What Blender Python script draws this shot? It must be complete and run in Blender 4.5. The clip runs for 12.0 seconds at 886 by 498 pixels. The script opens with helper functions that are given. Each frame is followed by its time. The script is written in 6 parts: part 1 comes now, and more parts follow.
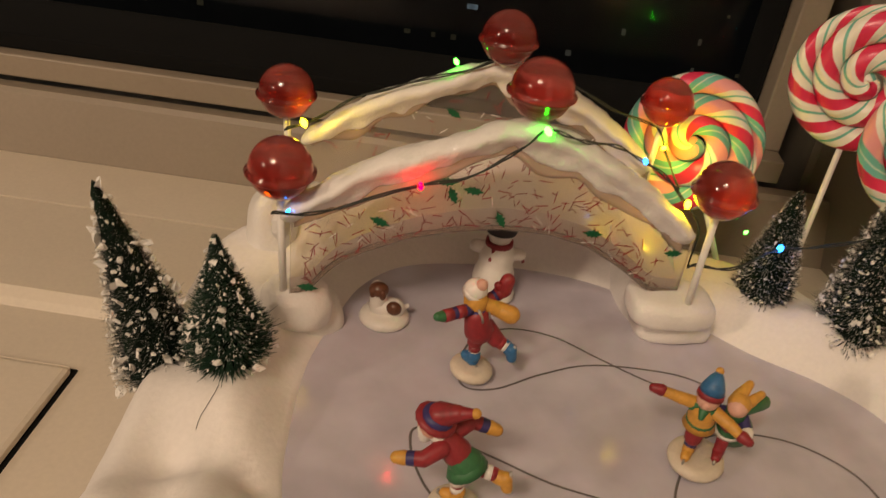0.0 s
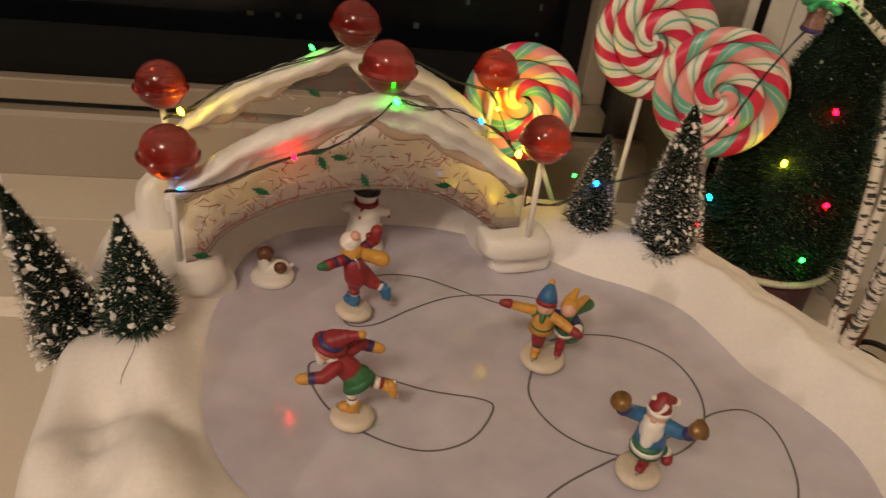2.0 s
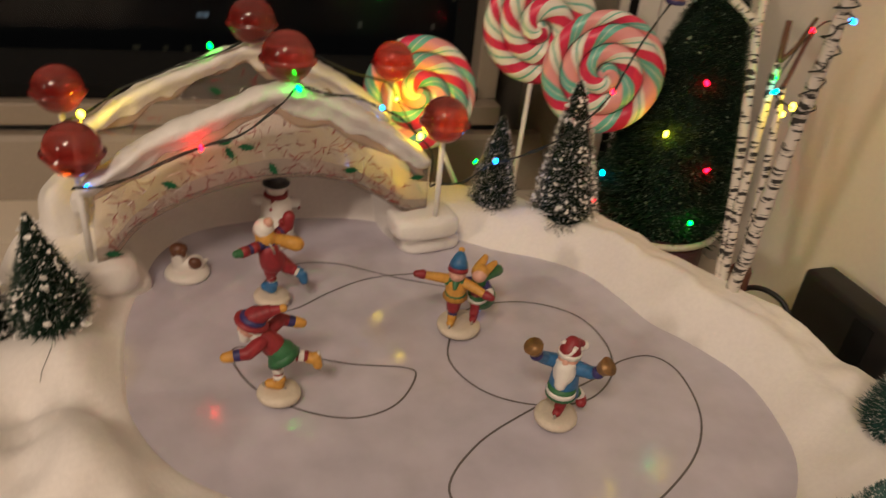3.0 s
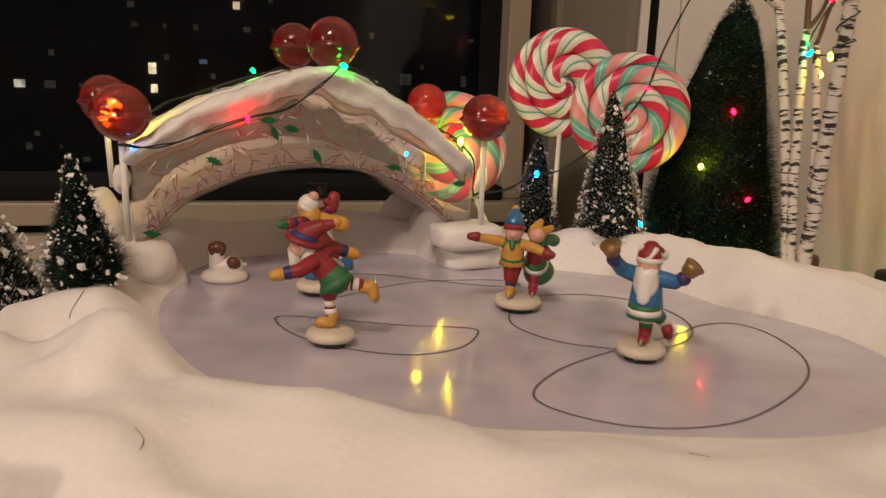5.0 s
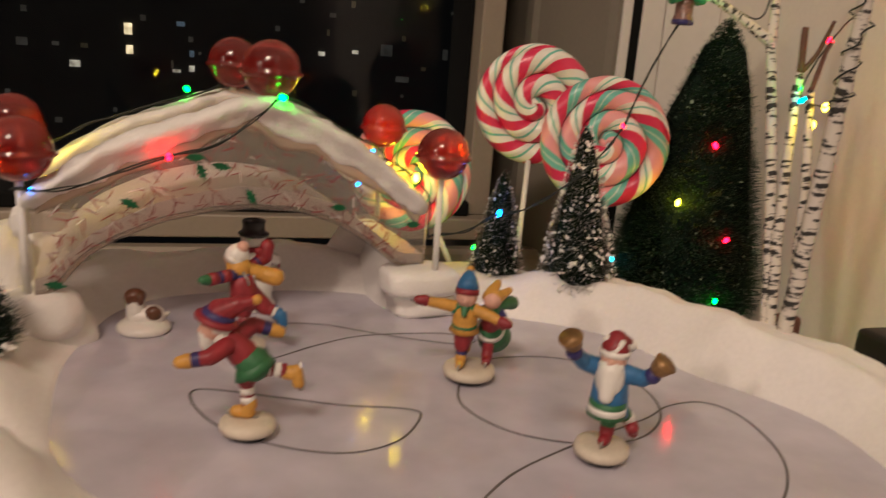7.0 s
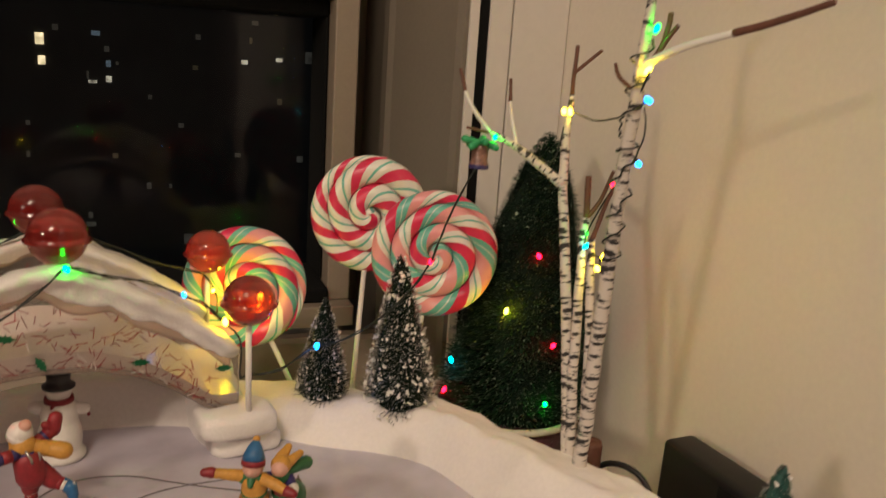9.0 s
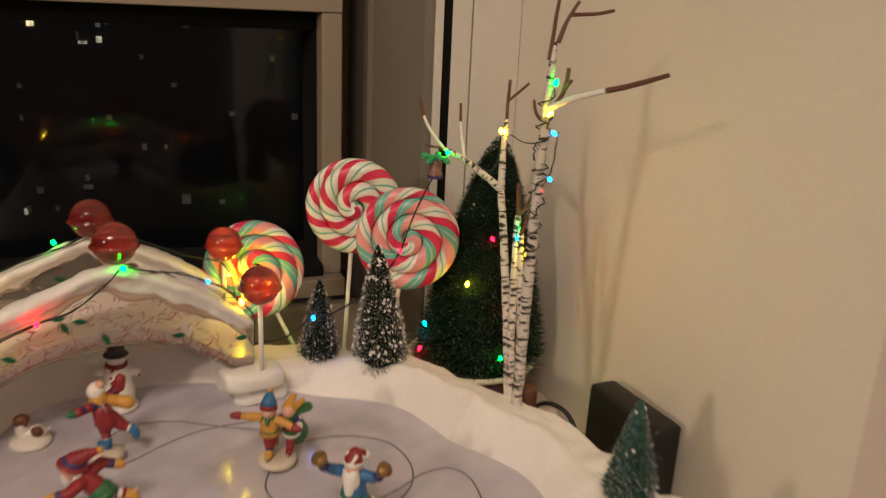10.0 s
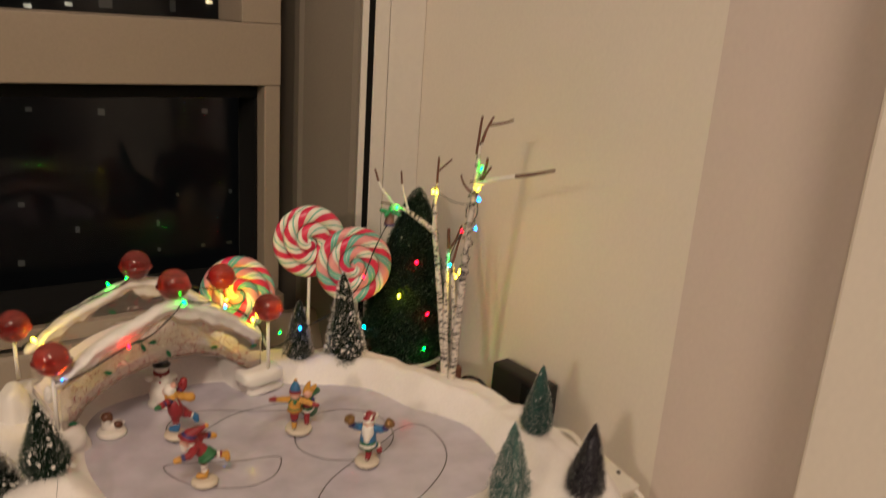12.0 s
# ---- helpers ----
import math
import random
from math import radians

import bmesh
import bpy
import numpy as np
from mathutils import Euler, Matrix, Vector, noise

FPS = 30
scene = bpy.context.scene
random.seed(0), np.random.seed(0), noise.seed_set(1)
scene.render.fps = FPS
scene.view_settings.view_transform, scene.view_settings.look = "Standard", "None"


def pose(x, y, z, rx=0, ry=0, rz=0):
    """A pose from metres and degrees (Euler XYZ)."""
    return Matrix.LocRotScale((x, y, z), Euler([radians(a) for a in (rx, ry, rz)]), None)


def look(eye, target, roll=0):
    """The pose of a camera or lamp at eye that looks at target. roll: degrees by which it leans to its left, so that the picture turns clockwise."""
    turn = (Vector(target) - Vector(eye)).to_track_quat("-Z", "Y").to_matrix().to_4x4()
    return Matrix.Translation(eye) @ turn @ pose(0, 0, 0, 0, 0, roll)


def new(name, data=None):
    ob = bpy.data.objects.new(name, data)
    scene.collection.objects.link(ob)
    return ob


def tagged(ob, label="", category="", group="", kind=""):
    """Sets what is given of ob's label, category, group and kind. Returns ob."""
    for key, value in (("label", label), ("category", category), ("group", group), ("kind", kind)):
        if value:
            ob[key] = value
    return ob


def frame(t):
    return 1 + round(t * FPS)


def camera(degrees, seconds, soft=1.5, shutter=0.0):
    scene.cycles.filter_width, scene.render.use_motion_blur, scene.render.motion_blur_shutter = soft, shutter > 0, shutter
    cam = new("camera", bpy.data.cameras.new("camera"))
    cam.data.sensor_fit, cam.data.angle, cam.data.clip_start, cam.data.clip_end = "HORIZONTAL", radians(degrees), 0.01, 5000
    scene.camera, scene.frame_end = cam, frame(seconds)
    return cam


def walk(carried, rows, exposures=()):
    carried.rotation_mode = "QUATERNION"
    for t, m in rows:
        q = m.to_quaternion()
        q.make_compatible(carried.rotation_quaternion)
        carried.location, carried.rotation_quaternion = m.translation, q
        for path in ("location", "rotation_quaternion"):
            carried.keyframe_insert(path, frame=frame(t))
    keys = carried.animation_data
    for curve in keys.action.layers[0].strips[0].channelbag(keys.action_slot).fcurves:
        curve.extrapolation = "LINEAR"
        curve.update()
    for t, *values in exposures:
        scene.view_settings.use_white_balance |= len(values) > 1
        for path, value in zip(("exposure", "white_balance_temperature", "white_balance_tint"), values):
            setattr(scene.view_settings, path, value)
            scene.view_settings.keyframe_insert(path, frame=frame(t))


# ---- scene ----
cam = camera(58.9, 12.0, soft=1.3, shutter=0.6)
PATH = [
    (0, (0.042, -0.304, 0.244), (0.238, 1.374, -0.826), 8.2),
    (0.5, (0.045, -0.311, 0.257), (0.265, 1.365, -0.813), 8.3),
    (1, (0.043, -0.334, 0.258), (0.332, 1.324, -0.822), 7.9),
    (1.5, (0.029, -0.354, 0.255), (0.454, 1.262, -0.844), 7.8),
    (2, (0.032, -0.364, 0.268), (0.552, 1.238, -0.811), 8.2),
    (2.5, (0.031, -0.371, 0.261), (0.664, 1.201, -0.801), 8.4),
    (3, (0.025, -0.39, 0.257), (0.762, 1.171, -0.752), 7.3),
    (3.2, (0.018, -0.391, 0.252), (0.809, 1.2, -0.667), 5.7),
    (4.8, (0.0, -0.427, 0.116), (0.767, 1.372, -0.305), 3.2),
    (5, (0.002, -0.417, 0.111), (0.762, 1.385, -0.304), 3.1),
    (5.5, (0.013, -0.401, 0.116), (0.774, 1.393, -0.336), 4.0),
    (6, (0.01, -0.384, 0.119), (0.773, 1.408, -0.333), 4.5),
    (6.5, (0.011, -0.378, 0.124), (0.797, 1.401, -0.344), 5.4),
    (7, (0.032, -0.374, 0.142), (0.847, 1.389, -0.334), 5.4),
    (7.5, (0.053, -0.375, 0.157), (0.934, 1.363, -0.294), 5.2),
    (7.7, (0.061, -0.378, 0.162), (0.965, 1.346, -0.294), 5.5),
    (9.3, (0.091, -0.405, 0.241), (1.072, 1.278, -0.211), 4.4),
    (9.5, (0.082, -0.429, 0.253), (1.065, 1.248, -0.217), 4.1),
    (9.8, (0.064, -0.474, 0.259), (1.042, 1.195, -0.247), 3.9),
    (10, (0.053, -0.5, 0.275), (1.017, 1.16, -0.287), 3.5),
    (10.2, (0.037, -0.533, 0.275), (0.999, 1.135, -0.266), 3.6),
    (10.5, (0.016, -0.558, 0.261), (0.988, 1.103, -0.279), 3.6),
    (10.8, (-0.029, -0.583, 0.229), (0.997, 1.051, -0.3), 4.8),
    (11, (-0.066, -0.588, 0.22), (1.016, 1.012, -0.298), 5.0),
    (11.1, (-0.083, -0.6, 0.227), (1.021, 0.983, -0.299), 5.0),
    (11.4, (-0.12, -0.62, 0.277), (1.075, 0.901, -0.232), 4.9),
    (11.5, (-0.133, -0.621, 0.281), (1.108, 0.87, -0.204), 4.0),
    (12, (-0.163, -0.619, 0.364), (1.157, 0.78, -0.183), 4.8),
]
walk(cam, [(t, look(eye, target, roll)) for t, eye, target, roll in PATH],
     [(0.0, -0.08, 6750, 12), (1.0, -0.12, 6600, 12), (2.5, -0.20, 6300, 12), (5.5, -0.01, 6050, 16), (7.5, -0.05, 6100, 14), (9.5, -0.05, 6250, 12), (11.0, 0.02, 6000, 14), (11.5, -0.04, 6100, 13), (12.0, -0.03, 6250, 12)])


from mathutils.bvhtree import BVHTree

# ---- world and lamps ----
world = bpy.data.worlds.new("night")
scene.world = world
world.use_nodes = True
world.node_tree.nodes["Background"].inputs[0].default_value = (0.60, 0.60, 0.62, 1)
world.node_tree.nodes["Background"].inputs[1].default_value = 0.018

# The window wall runs along ROOM's x axis; y goes out through the glass.
_d = Vector((1.0, -0.15, 0.0175)).normalized()
_u = Vector((-0.0175, 0.0, 1.0)).normalized()
_n = _u.cross(_d).normalized()
ROOM = Matrix(((_d.x, _n.x, _u.x, 0), (_d.y, _n.y, _u.y, 0), (_d.z, _n.z, _u.z, 0), (0, 0, 0, 1)))


def area_lamp(name, eye, target, size, watts, colour):
    data = bpy.data.lights.new(name, "AREA")
    data.shape, data.size, data.energy, data.color = "DISK", size, watts, colour
    ob = new(name, data)
    ob.matrix_basis = look(ROOM @ Vector(eye), ROOM @ Vector(target))
    return ob


WARM = (1.0, 0.785, 0.58)
area_lamp("ceiling_lamp", (-0.48, -1.40, 1.55), (-0.3, -1.2, -0.5), 0.5, 25.0, WARM)
area_lamp("side_lamp", (-1.75, -1.5, 0.95), (0.2, 0.0, 0.0), 0.17, 13.5, WARM)


def bulb_lamp(place, colour, watts):
    data = bpy.data.lights.new("bulb_light", "POINT")
    data.shadow_soft_size, data.energy, data.color = 0.002, watts, colour
    new("bulb_light", data).matrix_basis = Matrix.Translation(place)


# ---- materials ----
def nodes_of(name):
    m = bpy.data.materials.new(name)
    m.use_nodes = True
    return m, m.node_tree, m.node_tree.nodes["Principled BSDF"]


def set_in(node, **values):
    for key, value in values.items():
        node.inputs[key.replace("_", " ")].default_value = value


def paint(name, colour, rough=0.5, spread=0.12, grain=300.0, stain=25.0, bump=0.0, metal=0.0, coat=0.0, sheen=0.0, dist=0.001):
    """A surface whose colour varies at two scales, with a fine relief."""
    m, t, b = nodes_of(name)
    co = t.nodes.new("ShaderNodeTexCoord")
    n1 = t.nodes.new("ShaderNodeTexNoise")
    n2 = t.nodes.new("ShaderNodeTexNoise")
    n1.inputs["Scale"].default_value, n1.inputs["Detail"].default_value = grain, 5
    n2.inputs["Scale"].default_value, n2.inputs["Detail"].default_value = stain, 3
    t.links.new(co.outputs["Object"], n1.inputs["Vector"])
    t.links.new(co.outputs["Object"], n2.inputs["Vector"])
    add = t.nodes.new("ShaderNodeMath")
    add.operation = "ADD"
    t.links.new(n1.outputs["Fac"], add.inputs[0])
    t.links.new(n2.outputs["Fac"], add.inputs[1])
    ramp = t.nodes.new("ShaderNodeMapRange")
    ramp.inputs["From Min"].default_value, ramp.inputs["From Max"].default_value = 0.6, 1.4
    ramp.inputs["To Min"].default_value, ramp.inputs["To Max"].default_value = 1 - spread, 1 + spread * 0.6
    t.links.new(add.outputs[0], ramp.inputs["Value"])
    mul = t.nodes.new("ShaderNodeVectorMath")
    mul.operation = "SCALE"
    mul.inputs[0].default_value = colour
    t.links.new(ramp.outputs["Result"], mul.inputs["Scale"])
    t.links.new(mul.outputs["Vector"], b.inputs["Base Color"])
    set_in(b, Roughness=rough, Metallic=metal, Coat_Weight=coat, Sheen_Weight=sheen)
    if bump:
        bp = t.nodes.new("ShaderNodeBump")
        bp.inputs["Strength"].default_value, bp.inputs["Distance"].default_value = bump, dist
        t.links.new(add.outputs[0], bp.inputs["Height"])
        t.links.new(bp.outputs["Normal"], b.inputs["Normal"])
    return m


def glow(name, colour, strength):
    m, t, b = nodes_of(name)
    set_in(b, Base_Color=(*colour, 1), Emission_Color=(*colour, 1), Emission_Strength=strength, Roughness=0.3)
    return m


def clear(name, tint, haze, gloss_rough=0.05, ior=1.45, haze_colour=(0.8, 0.76, 0.7), waves=0.0, milky=0.0):
    """Thin clear plastic or window glass: see-through, with a mirror-like gloss and a little haze."""
    m, t, b = nodes_of(name)
    t.nodes.remove(b)
    out = t.nodes["Material Output"]
    tr = t.nodes.new("ShaderNodeBsdfTransparent")
    tr.inputs[0].default_value = (*tint, 1)
    gl = t.nodes.new("ShaderNodeBsdfGlossy")
    gl.inputs["Roughness"].default_value = gloss_rough
    df = t.nodes.new("ShaderNodeBsdfDiffuse")
    df.inputs[0].default_value = (*haze_colour, 1)
    fr = t.nodes.new("ShaderNodeFresnel")
    fr.inputs["IOR"].default_value = ior
    m1 = t.nodes.new("ShaderNodeMixShader")
    m1.inputs[0].default_value = haze
    m2 = t.nodes.new("ShaderNodeMixShader")
    t.links.new(tr.outputs[0], m1.inputs[1])
    t.links.new(df.outputs[0], m1.inputs[2])
    if milky:
        # frosted plastic passes on part of the light that it scatters
        tl = t.nodes.new("ShaderNodeBsdfTranslucent")
        tl.inputs[0].default_value = (*haze_colour, 1)
        m3 = t.nodes.new("ShaderNodeMixShader")
        m3.inputs[0].default_value = milky
        t.links.new(df.outputs[0], m3.inputs[1])
        t.links.new(tl.outputs[0], m3.inputs[2])
        t.links.new(m3.outputs[0], m1.inputs[2])
    t.links.new(fr.outputs[0], m2.inputs[0])
    t.links.new(m1.outputs[0], m2.inputs[1])
    t.links.new(gl.outputs[0], m2.inputs[2])
    t.links.new(m2.outputs[0], out.inputs["Surface"])
    if waves:
        co = t.nodes.new("ShaderNodeTexCoord")
        nz = t.nodes.new("ShaderNodeTexNoise")
        nz.inputs["Scale"].default_value, nz.inputs["Detail"].default_value = 70, 2
        t.links.new(co.outputs["Object"], nz.inputs["Vector"])
        bp = t.nodes.new("ShaderNodeBump")
        bp.inputs["Strength"].default_value, bp.inputs["Distance"].default_value = waves, 0.004
        t.links.new(nz.outputs["Fac"], bp.inputs["Height"])
        t.links.new(bp.outputs["Normal"], gl.inputs["Normal"])
    return m


def candy(name, stops, strands):
    """Stripes of twisted candy; the stripe's phase is laid out in the mesh's UV map."""
    m, t, b = nodes_of(name)
    uv = t.nodes.new("ShaderNodeUVMap")
    sep = t.nodes.new("ShaderNodeSeparateXYZ")
    t.links.new(uv.outputs[0], sep.inputs[0])
    nz = t.nodes.new("ShaderNodeTexNoise")
    nz.inputs["Scale"].default_value = 60
    co = t.nodes.new("ShaderNodeTexCoord")
    t.links.new(co.outputs["Object"], nz.inputs["Vector"])
    wob = t.nodes.new("ShaderNodeMath")
    wob.operation, wob.inputs[1].default_value = "MULTIPLY_ADD", 0.10
    t.links.new(nz.outputs["Fac"], wob.inputs[0])
    t.links.new(sep.outputs[0], wob.inputs[2])
    fr = t.nodes.new("ShaderNodeMath")
    fr.operation = "FRACT"
    t.links.new(wob.outputs[0], fr.inputs[0])
    ramp = t.nodes.new("ShaderNodeValToRGB")
    els = ramp.color_ramp.elements
    while len(els) < len(stops) * 2:
        els.new(0.5)
    # a short blend from stripe to stripe
    for i, (at, colour) in enumerate(stops):
        end = stops[i + 1][0] if i + 1 < len(stops) else 1.0
        els[2 * i].position, els[2 * i].color = at + 0.008, (*colour, 1)
        els[2 * i + 1].position, els[2 * i + 1].color = end - 0.008, (*colour, 1)
    t.links.new(fr.outputs[0], ramp.inputs[0])
    t.links.new(ramp.outputs[0], b.inputs["Base Color"])
    set_in(b, Roughness=0.38, Coat_Weight=0.25, Coat_Roughness=0.2)
    bp = t.nodes.new("ShaderNodeBump")
    bp.inputs["Strength"].default_value, bp.inputs["Distance"].default_value = 0.45, 0.0012
    n2 = t.nodes.new("ShaderNodeTexNoise")
    n2.inputs["Scale"].default_value = 500
    t.links.new(co.outputs["Object"], n2.inputs["Vector"])
    # each strand of the twist bulges a little
    turn = t.nodes.new("ShaderNodeMath")
    turn.operation, turn.inputs[1].default_value = "MULTIPLY", math.pi * strands
    t.links.new(wob.outputs[0], turn.inputs[0])
    wave = t.nodes.new("ShaderNodeMath")
    wave.operation = "SINE"
    t.links.new(turn.outputs[0], wave.inputs[0])
    hump = t.nodes.new("ShaderNodeMath")
    hump.operation = "ABSOLUTE"
    t.links.new(wave.outputs[0], hump.inputs[0])
    high = t.nodes.new("ShaderNodeMath")
    high.operation, high.inputs[1].default_value = "MULTIPLY_ADD", 0.35
    t.links.new(n2.outputs["Fac"], high.inputs[0])
    t.links.new(hump.outputs[0], high.inputs[2])
    t.links.new(high.outputs[0], bp.inputs["Height"])
    t.links.new(bp.outputs["Normal"], b.inputs["Normal"])
    return m


def hard_candy(name, colour, dust_sheen):
    """Cloudy red candy shell with scuffs; a dusty top and its pale sheen are painted in."""
    m, t, b = nodes_of(name)
    set_in(b, IOR=1.24, Transmission_Weight=0.76, Coat_Weight=0.6, Coat_Roughness=0.10)
    co = t.nodes.new("ShaderNodeTexCoord")
    nz = t.nodes.new("ShaderNodeTexNoise")
    nz.inputs["Scale"].default_value, nz.inputs["Detail"].default_value = 210, 6
    t.links.new(co.outputs["Object"], nz.inputs["Vector"])
    rr = t.nodes.new("ShaderNodeMapRange")
    rr.inputs["To Min"].default_value, rr.inputs["To Max"].default_value = 0.02, 0.34
    t.links.new(nz.outputs["Fac"], rr.inputs["Value"])
    t.links.new(rr.outputs["Result"], b.inputs["Roughness"])
    # paler where the normal points up: dusty bloom plus a painted top sheen
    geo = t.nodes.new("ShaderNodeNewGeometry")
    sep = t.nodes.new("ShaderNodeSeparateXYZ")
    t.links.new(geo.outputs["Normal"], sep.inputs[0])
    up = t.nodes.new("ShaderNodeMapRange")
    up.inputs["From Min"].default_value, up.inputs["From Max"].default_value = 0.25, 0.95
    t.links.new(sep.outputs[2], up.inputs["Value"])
    top_mask = t.nodes.new("ShaderNodeMath")
    top_mask.operation = "MULTIPLY"
    t.links.new(up.outputs["Result"], top_mask.inputs[0])
    t.links.new(nz.outputs["Fac"], top_mask.inputs[1])
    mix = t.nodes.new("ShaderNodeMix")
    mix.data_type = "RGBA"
    mix.inputs[6].default_value, mix.inputs[7].default_value = (*colour, 1), (*dust_sheen, 1)
    t.links.new(top_mask.outputs[0], mix.inputs[0])
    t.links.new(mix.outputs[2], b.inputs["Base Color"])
    wave = t.nodes.new("ShaderNodeTexNoise")
    wave.inputs["Scale"].default_value, wave.inputs["Detail"].default_value = 130, 2
    t.links.new(co.outputs["Object"], wave.inputs["Vector"])
    bp = t.nodes.new("ShaderNodeBump")
    bp.inputs["Strength"].default_value, bp.inputs["Distance"].default_value = 0.35, 0.002
    t.links.new(wave.outputs["Fac"], bp.inputs["Height"])
    t.links.new(bp.outputs["Normal"], b.inputs["Normal"])
    return m


def birch_bark(name):
    m, t, b = nodes_of(name)
    uv = t.nodes.new("ShaderNodeUVMap")
    mp = t.nodes.new("ShaderNodeMapping")
    mp.inputs["Scale"].default_value = (1.1, 0.17, 1)
    vec = t.nodes.new("ShaderNodeVectorMath")
    vec.operation, vec.inputs[1].default_value = "MULTIPLY", (1.5, 310.0, 1.0)
    t.links.new(uv.outputs[0], vec.inputs[0])
    nz = t.nodes.new("ShaderNodeTexNoise")
    nz.inputs["Scale"].default_value, nz.inputs["Detail"].default_value, nz.inputs["Roughness"].default_value = 1.0, 4, 0.6
    t.links.new(vec.outputs[0], nz.inputs["Vector"])
    ramp = t.nodes.new("ShaderNodeValToRGB")
    e = ramp.color_ramp.elements
    e[0].position, e[0].color = 0.525, (0.66, 0.60, 0.53, 1)
    e[1].position, e[1].color = 0.56, (0.03, 0.027, 0.025, 1)
    t.links.new(nz.outputs["Fac"], ramp.inputs[0])
    t.nodes.remove(mp)
    t.links.new(ramp.outputs[0], b.inputs["Base Color"])
    bp = t.nodes.new("ShaderNodeBump")
    bp.inputs["Strength"].default_value, bp.inputs["Distance"].default_value = 0.5, 0.0008
    t.links.new(nz.outputs["Fac"], bp.inputs["Height"])
    t.links.new(bp.outputs["Normal"], b.inputs["Normal"])
    set_in(b, Roughness=0.7)
    return m


M_SNOW = paint("snow_plaster", (0.82, 0.775, 0.74), 0.75, 0.07, 420, 22, 0.28, sheen=0.2, dist=0.0007)
M_CAP = paint("glazed_snow", (0.80, 0.765, 0.725), 0.42, 0.05, 600, 60, 0.5, coat=0.2, dist=0.0009)
M_FLOCK = paint("flocked_snow", (0.82, 0.80, 0.76), 0.9, 0.1, 900, 60, 0.5)
M_ICE = paint("ice_sheet", (0.54, 0.505, 0.575), 0.17, 0.17, 55, 13, 0.14, coat=0.16, dist=0.0007)
# patches of the ice are duller than others
_t = M_ICE.node_tree
_mr = _t.nodes.new("ShaderNodeMapRange")
_mr.inputs["From Min"].default_value, _mr.inputs["From Max"].default_value = 0.35, 0.65
_mr.inputs["To Min"].default_value, _mr.inputs["To Max"].default_value = 0.09, 0.24
_t.links.new(_t.nodes["Noise Texture.001"].outputs["Fac"], _mr.inputs["Value"])
_t.links.new(_mr.outputs["Result"], _t.nodes["Principled BSDF"].inputs["Roughness"])
M_GROOVE = paint("groove", (0.13, 0.115, 0.115), 0.6, 0.2)
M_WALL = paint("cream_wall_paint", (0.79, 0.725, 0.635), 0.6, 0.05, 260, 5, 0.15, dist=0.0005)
# the same wall past the bend, its pinkish dimness put into the colour
M_WALL_DIM = paint("dimmed_wall_tone", (0.70, 0.605, 0.550), 0.6, 0.05, 260, 5, 0.15, dist=0.0005)
M_PANEL = paint("white_panel", (0.68, 0.64, 0.585), 0.5, 0.05, 150, 6)
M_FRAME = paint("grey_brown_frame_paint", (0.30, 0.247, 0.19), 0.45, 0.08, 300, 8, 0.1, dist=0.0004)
# frame paint again, with the jamb's weaker light put into the colour
M_JAMB = paint("shaded_jamb_paint", (0.20, 0.172, 0.138), 0.5, 0.08, 300, 8, 0.1, dist=0.0004)
M_SILL = paint("beige_sill_paint", (0.65, 0.57, 0.465), 0.42, 0.07, 350, 9, 0.15, dist=0.0004)
M_GASKET = paint("black_gasket", (0.007, 0.007, 0.007), 0.95, 0.2)
M_GASKET.node_tree.nodes["Principled BSDF"].inputs["Specular IOR Level"].default_value = 0.15
M_ROOM = paint("room_wall_paint", (0.42, 0.375, 0.31), 0.7, 0.05, 100, 3)
M_FLOOR = paint("dark_wood_floor", (0.16, 0.10, 0.06), 0.5, 0.3, 60, 6)
M_GLASS = clear("window_glass", (0.93, 0.95, 0.94), 0.0, 0.0, 1.31)
M_PLASTIC = clear("clear_plastic", (0.980, 0.965, 0.950), 0.09, 0.03, 1.26, (0.90, 0.83, 0.77), 0.5)
M_FROST = clear("frosted_plastic", (0.9, 0.85, 0.81), 0.97, 0.2, 1.42, (0.95, 0.86, 0.84), 0.0, 0.12)
M_LIP = clear("clear_plastic_edge", (0.90, 0.80, 0.74), 0.16, 0.04, 1.40, (0.90, 0.80, 0.72))
M_GLAZE = clear("peach_icing", (0.92, 0.83, 0.74), 0.38, 0.12, 1.40, (0.84, 0.66, 0.54))
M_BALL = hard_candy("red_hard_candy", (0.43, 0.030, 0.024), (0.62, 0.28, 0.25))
M_STICK = paint("white_stick", (0.78, 0.75, 0.70), 0.5, 0.06)
M_REDCHIP = paint("red_chip", (0.31, 0.028, 0.034), 0.35, 0.3)
M_SILVERCHIP = paint("silver_chip", (0.90, 0.86, 0.84), 0.32, 0.1, metal=0.6)
M_HOLLY = paint("green_foil", (0.008, 0.13, 0.05), 0.3, 0.3, metal=0.35)
M_BRISTLE = paint("dark_green_bristle", (0.016, 0.034, 0.027), 0.55, 0.5, 900, 120)
M_BRISTLE_GREEN = paint("green_bristle", (0.020, 0.060, 0.036), 0.55, 0.5, 900, 120)
M_BRISTLE_TEAL = paint("teal_bristle", (0.034, 0.100, 0.085), 0.5, 0.4, 900, 120)
M_BRISTLE_PALE = paint("pale_teal_bristle", (0.060, 0.150, 0.130), 0.5, 0.4, 900, 120)
M_BRISTLE_BIG = paint("deep_green_bristle", (0.014, 0.053, 0.026), 0.5, 0.5, 700, 80)
M_BRISTLE_PURPLE = paint("purple_black_bristle", (0.017, 0.015, 0.026), 0.5, 0.5, 900, 120)
# near-black bristle copy: shade deep in the crown, put into the colour
M_HEART = paint("bristle_shade_tone", (0.006, 0.016, 0.009), 0.9, 0.5, 700, 80)
